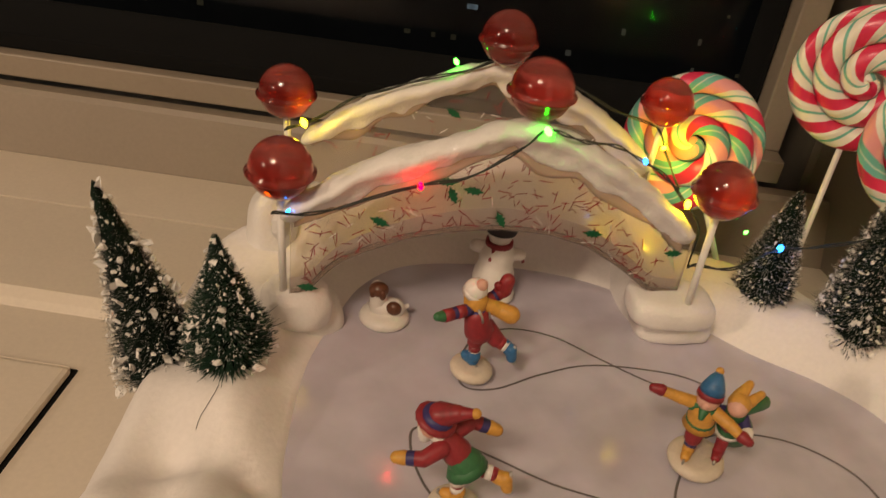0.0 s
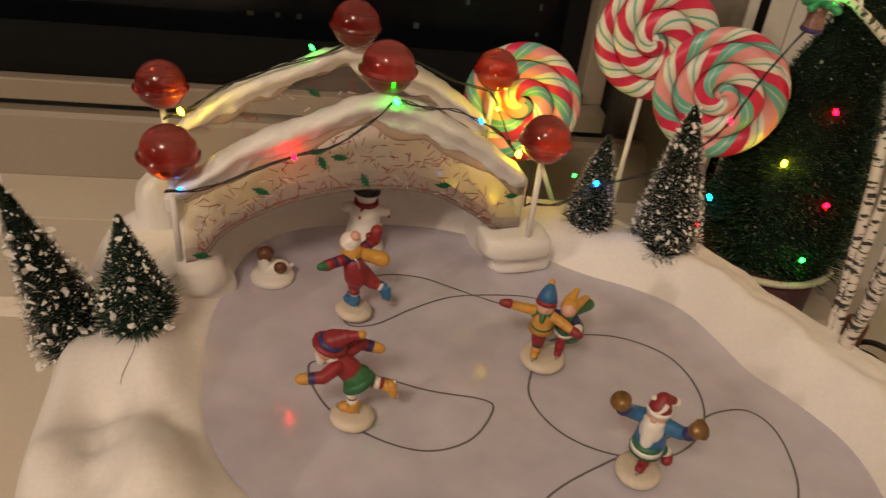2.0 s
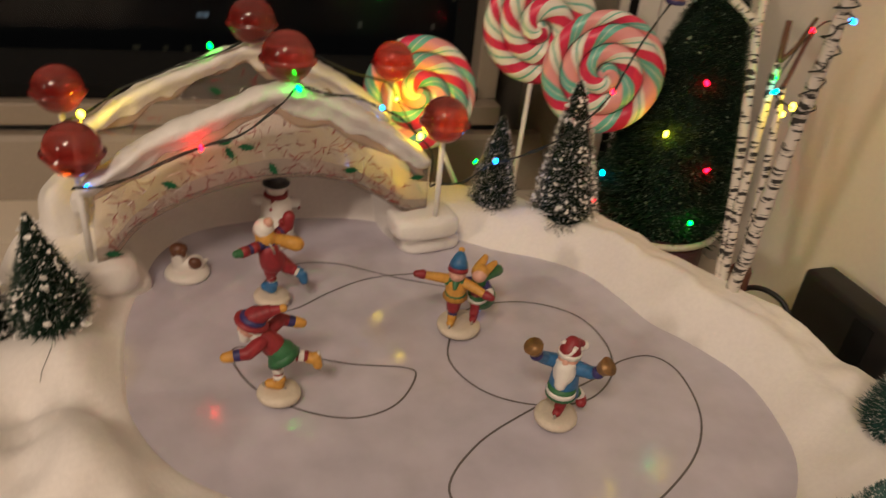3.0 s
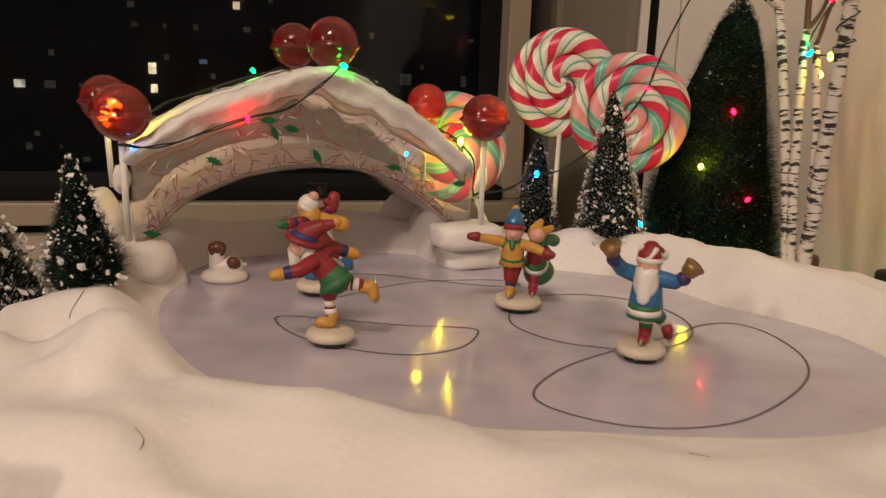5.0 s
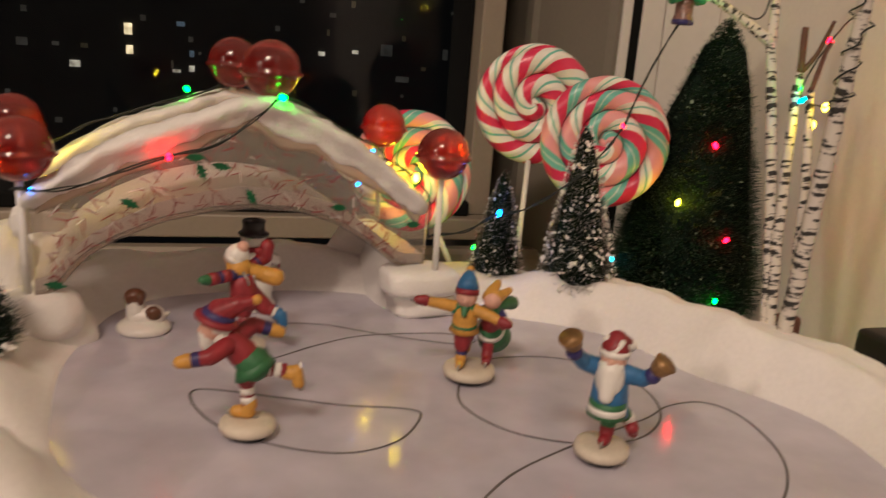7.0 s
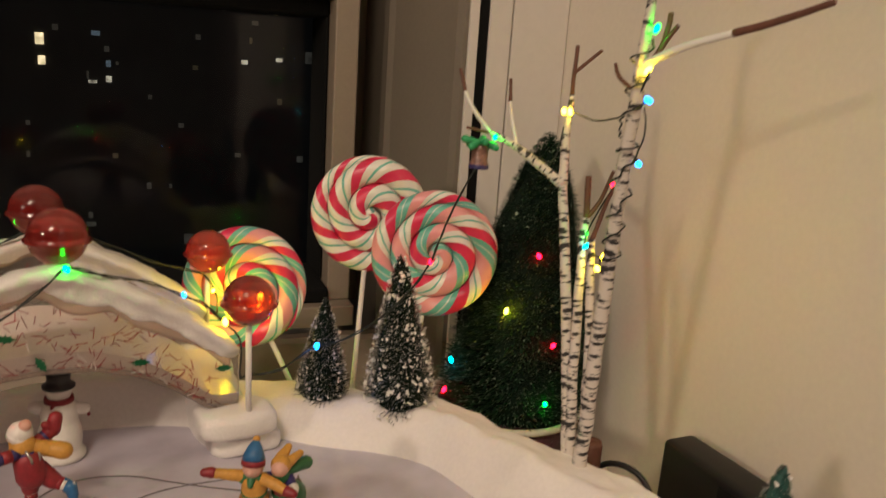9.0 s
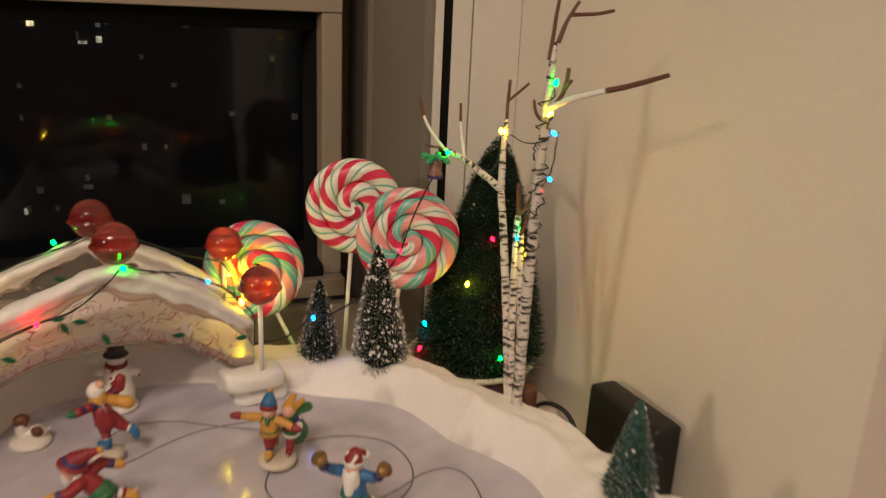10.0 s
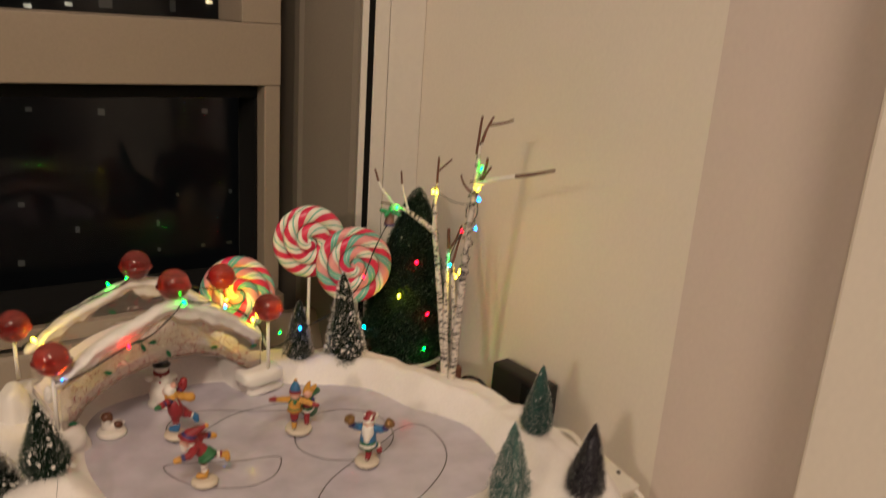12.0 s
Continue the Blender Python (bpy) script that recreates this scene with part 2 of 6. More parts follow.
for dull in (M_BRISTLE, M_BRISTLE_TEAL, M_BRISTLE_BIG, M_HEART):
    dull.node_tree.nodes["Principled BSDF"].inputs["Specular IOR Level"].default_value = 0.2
M_TIP = paint("pale_green_bristle", (0.32, 0.42, 0.30), 0.5, 0.4, 700, 80)
M_CORE = paint("twisted_wire", (0.05, 0.05, 0.045), 0.5, 0.2, metal=0.5)
M_WIRE = paint("dark_green_wire", (0.015, 0.02, 0.015), 0.5, 0.2)
M_BLACK = paint("black_plastic", (0.007, 0.007, 0.008), 0.5, 0.3, 500, 30, 0.2, dist=0.0003)
M_WHITEPL = paint("white_plastic", (0.72, 0.68, 0.60), 0.4, 0.06, 200, 30)
M_BIRCH = birch_bark("birch_bark")
M_TWIG = paint("brown_twig", (0.13, 0.05, 0.03), 0.6, 0.3)
M_RED = paint("red_glaze", (0.265, 0.018, 0.025), 0.50, 0.32, 500, 90, coat=0.06)
M_BLUE = paint("blue_glaze", (0.028, 0.14, 0.32), 0.50, 0.30, 500, 90, coat=0.2)
M_NAVY = paint("navy_glaze", (0.036, 0.028, 0.13), 0.5, 0.3, 500, 90)
M_GREEN = paint("green_glaze", (0.030, 0.145, 0.052), 0.5, 0.3, 500, 90)
M_YELLOW = paint("mustard_glaze", (0.58, 0.29, 0.05), 0.5, 0.28, 500, 90)
M_SKIN = paint("pink_glaze", (0.66, 0.37, 0.28), 0.55, 0.15, 500, 90)
M_WHITE = paint("white_glaze", (0.78, 0.74, 0.68), 0.35, 0.06, 500, 90, coat=0.3)
M_BEIGE = paint("cream_stone", (0.62, 0.54, 0.43), 0.5, 0.1, 600, 90, 0.2)
M_BROWN = paint("brown_glaze", (0.12, 0.045, 0.02), 0.35, 0.3, 500, 200)
M_BRASS = paint("gold_paint", (0.31, 0.17, 0.065), 0.4, 0.3, 500, 200, metal=0.4)
M_SILVER = paint("silver_paint", (0.45, 0.43, 0.40), 0.3, 0.2, metal=0.7)
M_HATBLACK = paint("black_glaze", (0.012, 0.012, 0.014), 0.3, 0.2, coat=0.3)
RED, CREAM, MINT, PINK, PALE = (0.68, 0.030, 0.095), (0.80, 0.76, 0.68), (0.145, 0.46, 0.375), (0.78, 0.33, 0.33), (0.50, 0.62, 0.54)
M_SWIRL_FINE = candy("fine_striped_candy", [(0.0, RED), (0.38, CREAM), (0.64, MINT), (0.73, CREAM)], 2)
M_SWIRL_WIDE = candy("wide_striped_candy", [(0.0, RED), (0.23, CREAM), (0.355, MINT), (0.395, CREAM), (0.50, PINK), (0.75, MINT), (0.865, PALE), (0.895, MINT)], 4)
LED = {
    "red": ((1.0, 0.0008, 0.005), 60), "green": ((0.005, 0.9, 0.014), 60), "yellow": ((1.0, 0.73, 0.008), 60),
    "blue": ((0.008, 0.22, 1.0), 16), "cyan": ((0.001, 0.30, 0.45), 50),
}
M_LED = {k: glow(k + "_bulb", c, s) for k, (c, s) in LED.items()}


# ---- building helpers ----
def finish(ob, mats, smooth=True):
    for m in mats if isinstance(mats, (list, tuple)) else [mats]:
        ob.data.materials.append(m)
    if smooth:
        ob.data.polygons.foreach_set("use_smooth", [True] * len(ob.data.polygons))
    return ob


def mesh_of(name, bm, mats, smooth=True):
    me = bpy.data.meshes.new(name)
    bm.to_mesh(me)
    bm.free()
    return finish(new(name, me), mats, smooth)


def thing(name, place, label, category, group="", kind="", turn=0):
    ob = new(name)
    ob.empty_display_size = 0.01
    ob.matrix_basis = pose(*place, 0, 0, turn)
    return tagged(ob, label, category, group, kind)


def part(name, bm, mats, parent, label="", smooth=True, placed=False, category="", kind=""):
    """One mesh under a thing or a part. placed: bm is in world places, and is brought into the parent's."""
    if placed:
        top = parent
        m = parent.matrix_basis.copy()
        while top.parent:
            top = top.parent
            m = top.matrix_basis @ m
        bm.transform(m.inverted())
    ob = mesh_of(name, bm, mats, smooth)
    ob.parent = parent
    return tagged(ob, label, category, "", kind)


def box(bm, x0, x1, y0, y1, z0, z1, bevel=0.0, mat=0, segments=2):
    vs = [bm.verts.new((x, y, z)) for x in (x0, x1) for y in (y0, y1) for z in (z0, z1)]
    fs = [bm.faces.new([vs[i] for i in q]) for q in ((0, 1, 3, 2), (4, 6, 7, 5), (0, 4, 5, 1), (2, 3, 7, 6), (0, 2, 6, 4), (1, 5, 7, 3))]
    for f in fs:
        f.material_index = mat
    if bevel:
        es = list({e for f in fs for e in f.edges})
        bmesh.ops.bevel(bm, geom=es, offset=bevel, segments=segments, profile=0.5, affect="EDGES")
    return bm


def room_box(name, x0, x1, y0, y1, z0, z1, mat, bevel=0.0, label="", category="", kind="structure"):
    bm = bmesh.new()
    box(bm, x0, x1, y0, y1, z0, z1, bevel)
    ob = mesh_of(name, bm, mat, False)
    ob.matrix_basis = ROOM
    return tagged(ob, label, category, "", kind)


def tube(bm, pts, radii, sides=8, mat=0, cap=True, uv=False):
    """A tube along points, with a radius at each; uv runs round and along in metres."""
    pts = [Vector(p) for p in pts]
    if not hasattr(radii, "__len__"):
        radii = [radii] * len(pts)
    rings, ref, along = [], None, 0.0
    lens = []
    for i, p in enumerate(pts):
        t = (pts[min(i + 1, len(pts) - 1)] - pts[max(i - 1, 0)]).normalized()
        if ref is None:
            ref = t.orthogonal().normalized()
        a = (ref - t * ref.dot(t)).normalized()
        ref = a
        b = t.cross(a)
        if i:
            along += (p - pts[i - 1]).length
        lens.append(along)
        rings.append([bm.verts.new(p + (a * math.cos(q) + b * math.sin(q)) * radii[i]) for q in [2 * math.pi * k / sides for k in range(sides)]])
    layer = bm.loops.layers.uv.verify() if uv else None
    for i in range(len(rings) - 1):
        for k in range(sides):
            f = bm.faces.new((rings[i][k], rings[i][(k + 1) % sides], rings[i + 1][(k + 1) % sides], rings[i + 1][k]))
            f.material_index = mat
            if uv:
                for loop, (u, v) in zip(f.loops, ((k, i), (k + 1, i), (k + 1, i + 1), (k, i + 1))):
                    loop[layer].uv = (u / sides, lens[v])
    if cap:
        for ring in (list(reversed(rings[0])), rings[-1]):
            bm.faces.new(ring).material_index = mat
    return bm


def smooth_path(pts, steps=6, closed=False):
    """A Catmull-Rom curve through a few points."""
    p = [Vector(q) for q in pts]
    n = len(p)
    out = []
    for i in range(n if closed else n - 1):
        if closed:
            a, b, c, d = p[(i - 1) % n], p[i], p[(i + 1) % n], p[(i + 2) % n]
        else:
            a, b, c, d = p[max(i - 1, 0)], p[i], p[i + 1], p[min(i + 2, n - 1)]
        for k in range(steps):
            s = k / steps
            out.append(0.5 * (2 * b + (c - a) * s + (2 * a - 5 * b + 4 * c - d) * s * s + (3 * b - a - 3 * c + d) * s ** 3))
    if not closed:
        out.append(p[-1])
    return out


def ball(bm, place, r, mat=0, squash=(1, 1, 1), turn=None, seg=14, rings=9):
    m = Matrix.Translation(place) @ (turn or Matrix.Identity(4)) @ Matrix.Diagonal((r * squash[0], r * squash[1], r * squash[2], 1))
    got = bmesh.ops.create_uvsphere(bm, u_segments=seg, v_segments=rings, radius=1, matrix=m)
    for f in {f for v in got["verts"] for f in v.link_faces}:
        f.material_index = mat
    return bm


def limb(bm, a, b, ra, rb, mat=0, sides=10):
    """A tapered limb with round ends."""
    a, b = Vector(a), Vector(b)
    ax = (b - a)
    n = max(ax.length, 1e-6)
    ax /= n
    pts, rad = [], []
    for k in range(4):
        q = math.pi / 2 * (k + 0.35) / 4.35
        pts.append(a - ax * ra * math.cos(q)), rad.append(ra * math.sin(q))
    pts.append(a), rad.append(ra)
    pts.append(b), rad.append(rb)
    for k in reversed(range(4)):
        q = math.pi / 2 * (k + 0.35) / 4.35
        pts.append(b + ax * rb * math.cos(q)), rad.append(rb * math.sin(q))
    return tube(bm, pts, rad, sides, mat)


def lathe(bm, profile, place=(0, 0, 0), sides=20, mat=0):
    """A turned body from (radius, height) pairs, bottom to top."""
    o = Vector(place)
    rings = [[bm.verts.new(o + Vector((r * math.cos(2 * math.pi * k / sides), r * math.sin(2 * math.pi * k / sides), z))) for k in range(sides)] for r, z in profile]
    for i in range(len(rings) - 1):
        for k in range(sides):
            bm.faces.new((rings[i][k], rings[i][(k + 1) % sides], rings[i + 1][(k + 1) % sides], rings[i + 1][k])).material_index = mat
    bm.faces.new(list(reversed(rings[0]))).material_index = mat
    bm.faces.new(rings[-1]).material_index = mat
    return bm


# ---- the room: window wall, sill, side wall ----
SILL_Z = -0.085
room_box("floor", -3.2, 1.2, -4.0, 0.6, -0.92, -0.87, M_FLOOR, label="dark wooden floor of the dim room", category="floor")
room_box("ceiling", -3.2, 1.2, -4.0, 0.6, 1.62, 1.68, M_PANEL, label="plain off-white painted ceiling of the room", category="ceiling")
room_box("wall_west", -3.2, -3.1, -4.0, 0.6, -0.87, 1.62, M_ROOM, label="plain warm cream painted room wall", category="wall")
room_box("wall_south", -3.1, 1.2, -4.0, -3.9, -0.87, 1.62, M_ROOM, label="plain warm cream painted room wall", category="wall")

# side wall beside the window, with a shallow bend and a boxed-out pilaster
bm = bmesh.new()
prof = [(0.48, 0.60), (0.48, -0.220), (0.472, -0.40), (0.53, -0.62), (0.53, -3.9), (0.66, -3.9), (0.66, 0.60)]
lo = [bm.verts.new((x, y, -0.87)) for x, y in prof]
hi = [bm.verts.new((x, y, 1.62)) for x, y in prof]
for i in range(len(prof)):
    j = (i + 1) % len(prof)
    bm.faces.new((lo[i], hi[i], hi[j], lo[j]))
bm.faces.new(lo), bm.faces.new(list(reversed(hi)))
bmesh.ops.recalc_face_normals(bm, faces=bm.faces)
# faces past the bend take the tone with weaker light painted in
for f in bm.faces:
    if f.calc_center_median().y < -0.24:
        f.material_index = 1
ob = mesh_of("wall_east", bm, [M_WALL, M_WALL_DIM], False)
ob.matrix_basis = ROOM
tagged(ob, "cream painted wall with a slight bend, beside the window", "wall", kind="structure")
room_box("pilaster", 0.407, 0.512, -1.3, -0.391, -0.87, 1.62, M_WALL, 0.003, "cream boxed-out pilaster standing proud of the wall", "pilaster")

# window wall below the sill, then the sill with its steps
room_box("wall_under_window", -3.1, 0.48, 0.30, 0.55, -0.87, -0.11, M_ROOM, label="painted wall under the wide window", category="wall")
bm = bmesh.new()
steps = [(-0.30, -0.60), (-0.30, SILL_Z - 0.004), (-0.296, SILL_Z), (0.080, SILL_Z), (0.084, SILL_Z + 0.004), (0.090, SILL_Z + 0.009),
         (0.122, SILL_Z + 0.009), (0.126, SILL_Z + 0.005), (0.200, SILL_Z + 0.003), (0.2005, SILL_Z + 0.0005), (0.2020, SILL_Z + 0.0005), (0.2025, SILL_Z + 0.003),
         (0.268, SILL_Z + 0.004), (0.268, -0.60)]
for x in (-3.1, 0.477):
    for y, z in steps:
        bm.verts.new((x, y, z))
bm.verts.ensure_lookup_table()
n = len(steps)
for i in range(n):
    j = (i + 1) % n
    bm.faces.new((bm.verts[i], bm.verts[j], bm.verts[n + j], bm.verts[n + i]))
bm.faces.new([bm.verts[i] for i in range(n)]), bm.faces.new([bm.verts[n + i] for i in reversed(range(n))])
bmesh.ops.recalc_face_normals(bm, faces=bm.faces)
sill = mesh_of("window_sill", bm, M_SILL, False)
sill.matrix_basis = ROOM
tagged(sill, "deep beige stepped window sill over a convector", "window sill", kind="structure")
bm = bmesh.new()
ap = [(0.2685, -0.30), (0.2685, SILL_Z + 0.0045), (0.2835, -0.034), (0.287, -0.0300), (0.299, -0.0300), (0.299, -0.30)]
lo = [bm.verts.new((-3.1, y, z)) for y, z in ap]
hi = [bm.verts.new((0.477, y, z)) for y, z in ap]
for i in range(len(ap)):
    j = (i + 1) % len(ap)
    bm.faces.new((lo[i], hi[i], hi[j], lo[j]))
bm.faces.new(lo), bm.faces.new(list(reversed(hi)))
bmesh.ops.recalc_face_normals(bm, faces=bm.faces)
ap_ob = mesh_of("trim", bm, M_FRAME, False)
ap_ob.matrix_basis = ROOM
tagged(ap_ob, "grey-brown painted sloping trim under the window", "trim", kind="structure")
lid = bmesh.new()
box(lid, -0.55, -0.129, -0.20, 0.031, SILL_Z + 0.0005, SILL_Z + 0.005, 0.0035)
lid_ob = mesh_of("convector_lid", lid, M_SILL, False)
lid_ob.matrix_basis = ROOM
tagged(lid_ob, "beige lift-off convector lid let into the sill", "convector lid", kind="structure")
groove = bmesh.new()
box(groove, -0.553, -0.126, -0.203, 0.034, SILL_Z - 0.002, SILL_Z + 0.0006, 0.002)
g_ob = mesh_of("lid_gap", groove, M_GASKET, False)
g_ob.matrix_basis = ROOM
tagged(g_ob, "dark gap round the convector lid", "gap", kind="structure")

# window: fixed lower light, transom, upper light, right stile
win = thing("window_1", ROOM @ Vector((-0.4, 0.33, -0.03)), "wide night window in a grey-brown painted frame", "window", kind="structure")


def win_part(name, x0, x1, y0, y1, z0, z1, mat, bevel=0.0015, label=""):
    bm = bmesh.new()
    box(bm, x0, x1, y0, y1, z0, z1, bevel)
    bm.transform(ROOM)
    return part(name, bm, mat, win, label, False, True)


win_part("window_frame", -3.1, 0.3245, 0.291, 0.398, -0.0228, -0.0035, M_FRAME, label="grey-brown bottom rail")
win_part("window_frame", 0.3036, 0.3245, 0.3105, 0.398, -0.0034, 0.268, M_FRAME, label="grey-brown right stile")
win_part("window_frame", -3.1, 0.3245, 0.309, 0.398, 0.2681, 0.342, M_FRAME, label="grey-brown transom")
win_part("window_frame", 0.275, 0.3245, 0.3105, 0.398, 0.3421, 1.5, M_FRAME, label="grey-brown upper stile")
win_part("gasket", -3.1, 0.3030, 0.302, 0.398, -0.0033, 0.010, M_GASKET, 0.002, "dark inner glazing bead")
win_part("gasket", 0.3000, 0.3033, 0.334, 0.397, 0.0101, 0.25, M_GASKET, 0.002, "dark inner glazing bead")
win_part("gasket", -3.1, 0.3033, 0.334, 0.397, 0.2501, 0.2683, M_GASKET, 0.002, "dark inner glazing bead")
pane = win_part("pane", -3.1, 0.3020, 0.383, 0.395, 0.005, 0.258, M_GLASS, 0.0, "clear dark glass")
pane.visible_shadow = False
pane2 = win_part("pane", -3.1, 0.280, 0.383, 0.395, 0.335, 1.5, M_GLASS, 0.0, "clear dark glass")
pane2.visible_shadow = False
room_box("wall_over_window", -3.1, 0.48, 0.30, 0.55, 1.5, 1.62, M_ROOM, label="painted wall over the window", category="wall")
# part of the recess's shade is painted, through the jamb's darkened colour
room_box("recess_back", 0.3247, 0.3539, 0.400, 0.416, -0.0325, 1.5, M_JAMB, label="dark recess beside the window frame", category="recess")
# slanted jamb face between the recess and the corner gap
bm = bmesh.new()
jp = [(0.354, 0.55), (0.354, 0.322), (0.358, 0.316), (0.384, 0.232), (0.388, 0.226), (0.395, 0.2255), (0.395, 0.55)]
lo = [bm.verts.new((x, y, -0.0995)) for x, y in jp]
hi = [bm.verts.new((x, y, 1.5)) for x, y in jp]
for i in range(len(jp)):
    j = (i + 1) % len(jp)
    bm.faces.new((lo[i], hi[i], hi[j], lo[j]))
bm.faces.new(lo), bm.faces.new(list(reversed(hi)))
bmesh.ops.recalc_face_normals(bm, faces=bm.faces)
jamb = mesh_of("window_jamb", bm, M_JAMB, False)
jamb.matrix_basis = ROOM
tagged(jamb, "grey-brown slanted window jamb", "jamb", kind="structure")
room_box("jamb_trim", 0.3910, 0.3990, 0.2215, 0.2253, -0.081, 1.5, M_PANEL, 0.001, "thin pale trim strip on the jamb edge", "trim")
room_box("corner_gap", 0.3992, 0.4078, 0.2235, 0.30, -0.081, 1.5, M_GASKET, label="black gap in the window corner", category="gap")
room_box("corner_panel", 0.4079, 0.4275, 0.222, 0.31, -0.081, 1.5, M_PANEL, 0.0012, "narrow white upright corner panel", "panel")
room_box("corner_panel", 0.4293, 0.4795, 0.224, 0.31, -0.081, 1.5, M_PANEL, 0.0012, "white upright corner panel beside the wall", "panel")
room_box("panel_joint", 0.4276, 0.4292, 0.235, 0.30, -0.081, 1.5, M_GASKET, label="thin dark joint between white panels", category="joint")

# ---- the night outside: a far block of flats with lit windows ----
flats = thing("apartment_building", ROOM @ Vector((0, 41, -28)), "dark far block of flats with a few lit windows at night", "building")
bm = bmesh.new()
box(bm, -45, 45, 40.4, 52, -28, 9)
bm.transform(ROOM)
M_DUSK = paint("dark_facade", (0.13, 0.13, 0.13), 0.8, 0.3, 0.6, 0.1)
part("wall", bm, M_DUSK, flats, "unlit facade", False, True)
M_PANE_WARM = glow("warm_lit_window", (1.0, 0.76, 0.42), 1.0)
M_PANE_WHITE = glow("white_lit_window", (0.95, 0.82, 0.60), 0.42)
M_PANE_DIM = glow("dim_window", (0.6, 0.56, 0.46), 0.030)
M_PANE_BLUE = glow("blue_lit_window", (0.55, 0.72, 0.85), 0.10)
M_PANE_FAINT = glow("faint_window", (0.7, 0.6, 0.36), 0.011)
FAR = []
for lit in (M_PANE_WARM, M_PANE_WHITE, M_PANE_DIM, M_PANE_BLUE, M_PANE_FAINT):
    # curtains and furniture break up the glow
    t = lit.node_tree
    b = t.nodes["Principled BSDF"]
    nz = t.nodes.new("ShaderNodeTexNoise")
    nz.inputs["Scale"].default_value, nz.inputs["Detail"].default_value = 3.0, 3
    co = t.nodes.new("ShaderNodeTexCoord")
    t.links.new(co.outputs["Object"], nz.inputs["Vector"])
    mr = t.nodes.new("ShaderNodeMapRange")
    mr.inputs["From Min"].default_value, mr.inputs["From Max"].default_value = 0.25, 0.75
    mr.inputs["To Min"].default_value, mr.inputs["To Max"].default_value = 0.0, b.inputs["Emission Strength"].default_value * 1.9
    t.links.new(nz.outputs["Fac"], mr.inputs["Value"])
    t.links.new(mr.outputs["Result"], b.inputs["Emission Strength"])
for x, z, w, h, m in [
    (-10.2, -0.9, 0.75, 0.5, M_PANE_WHITE), (-8.9, -0.9, 0.75, 0.5, M_PANE_DIM), (-6.7, -1.75, 0.75, 0.42, M_PANE_WHITE), (-4.35, 0.0, 0.56, 0.72, M_PANE_WARM),
    (-4.3, -0.95, 0.48, 0.55, M_PANE_WARM), (-2.0, 0.4, 0.6, 0.3, M_PANE_BLUE), (-1.55, -0.28, 0.35, 0.36, M_PANE_DIM), (-1.5, -0.95, 0.34, 0.42, M_PANE_BLUE),
    (-1.5, -1.65, 0.4, 0.4, M_PANE_WHITE), (-2.2, -1.8, 0.6, 0.2, M_PANE_WHITE), (-2.4, -1.5, 0.15, 0.5, M_PANE_DIM), (8.0, -0.1, 0.95, 0.8, M_PANE_DIM),
    (11.1, -0.1, 0.42, 0.75, M_PANE_DIM), (8.9, -1.5, 1.1, 0.4, M_PANE_DIM), (1.7, -3.7, 0.4, 0.3, M_PANE_DIM), (0.3, -2.4, 0.3, 0.3, M_PANE_DIM),
    (-4.6, -8.7, 0.5, 0.4, M_PANE_DIM), (-5.3, -9.7, 0.25, 0.4, M_PANE_WHITE), (2.0, -9.4, 0.7, 0.7, M_PANE_DIM), (-2.5, -8.6, 0.7, 0.3, M_PANE_DIM),
    (-1.7, -10.8, 0.9, 0.35, M_PANE_BLUE), (-7.5, -4.4, 0.5, 0.35, M_PANE_DIM), (-9.6, -3.2, 0.35, 0.3, M_PANE_DIM), (-0.4, 3.1, 0.5, 0.5, M_PANE_WARM),
    (-3.1, 3.6, 0.4, 0.5, M_PANE_WHITE), (-5.2, 2.9, 0.5, 0.4, M_PANE_DIM), (5.2, 1.4, 0.5, 0.3, M_PANE_DIM), (4.4, -5.1, 0.45, 0.3, M_PANE_DIM), (7.3, 4.2, 0.4, 0.4, M_PANE_WARM), (9.4, 4.6, 0.35, 0.5, M_PANE_WHITE), (12.0, 4.4, 0.5, 0.4, M_PANE_DIM), (12.9, 0.2, 0.5, 0.22, M_PANE_WARM), (6.4, -0.3, 0.5, 0.25, M_PANE_WHITE), (4.7, -0.5, 0.5, 0.3, M_PANE_WHITE),
]:
    FAR.append((x, z, w, h, m))
rnd = random.Random(77)
for col in range(-14, 16):
    for row in range(-8, 7):
        if rnd.random() < 0.20:
            FAR.append((col * 1.25 + rnd.uniform(-0.2, 0.2), row * 1.45 - 0.9, rnd.uniform(0.18, 0.55), rnd.uniform(0.2, 0.45), rnd.choice((M_PANE_DIM, M_PANE_DIM, M_PANE_DIM, M_PANE_FAINT, M_PANE_FAINT, M_PANE_BLUE if row > 3 else M_PANE_FAINT))))
for x, z, w, h, m in FAR:
    bm = bmesh.new()
    box(bm, x - w * 0.31, x + w * 0.31, 40.34, 40.40, z - h * 0.36, z + h * 0.36)
    bm.transform(ROOM)
    part("window", bm, m, flats, "", False, True)

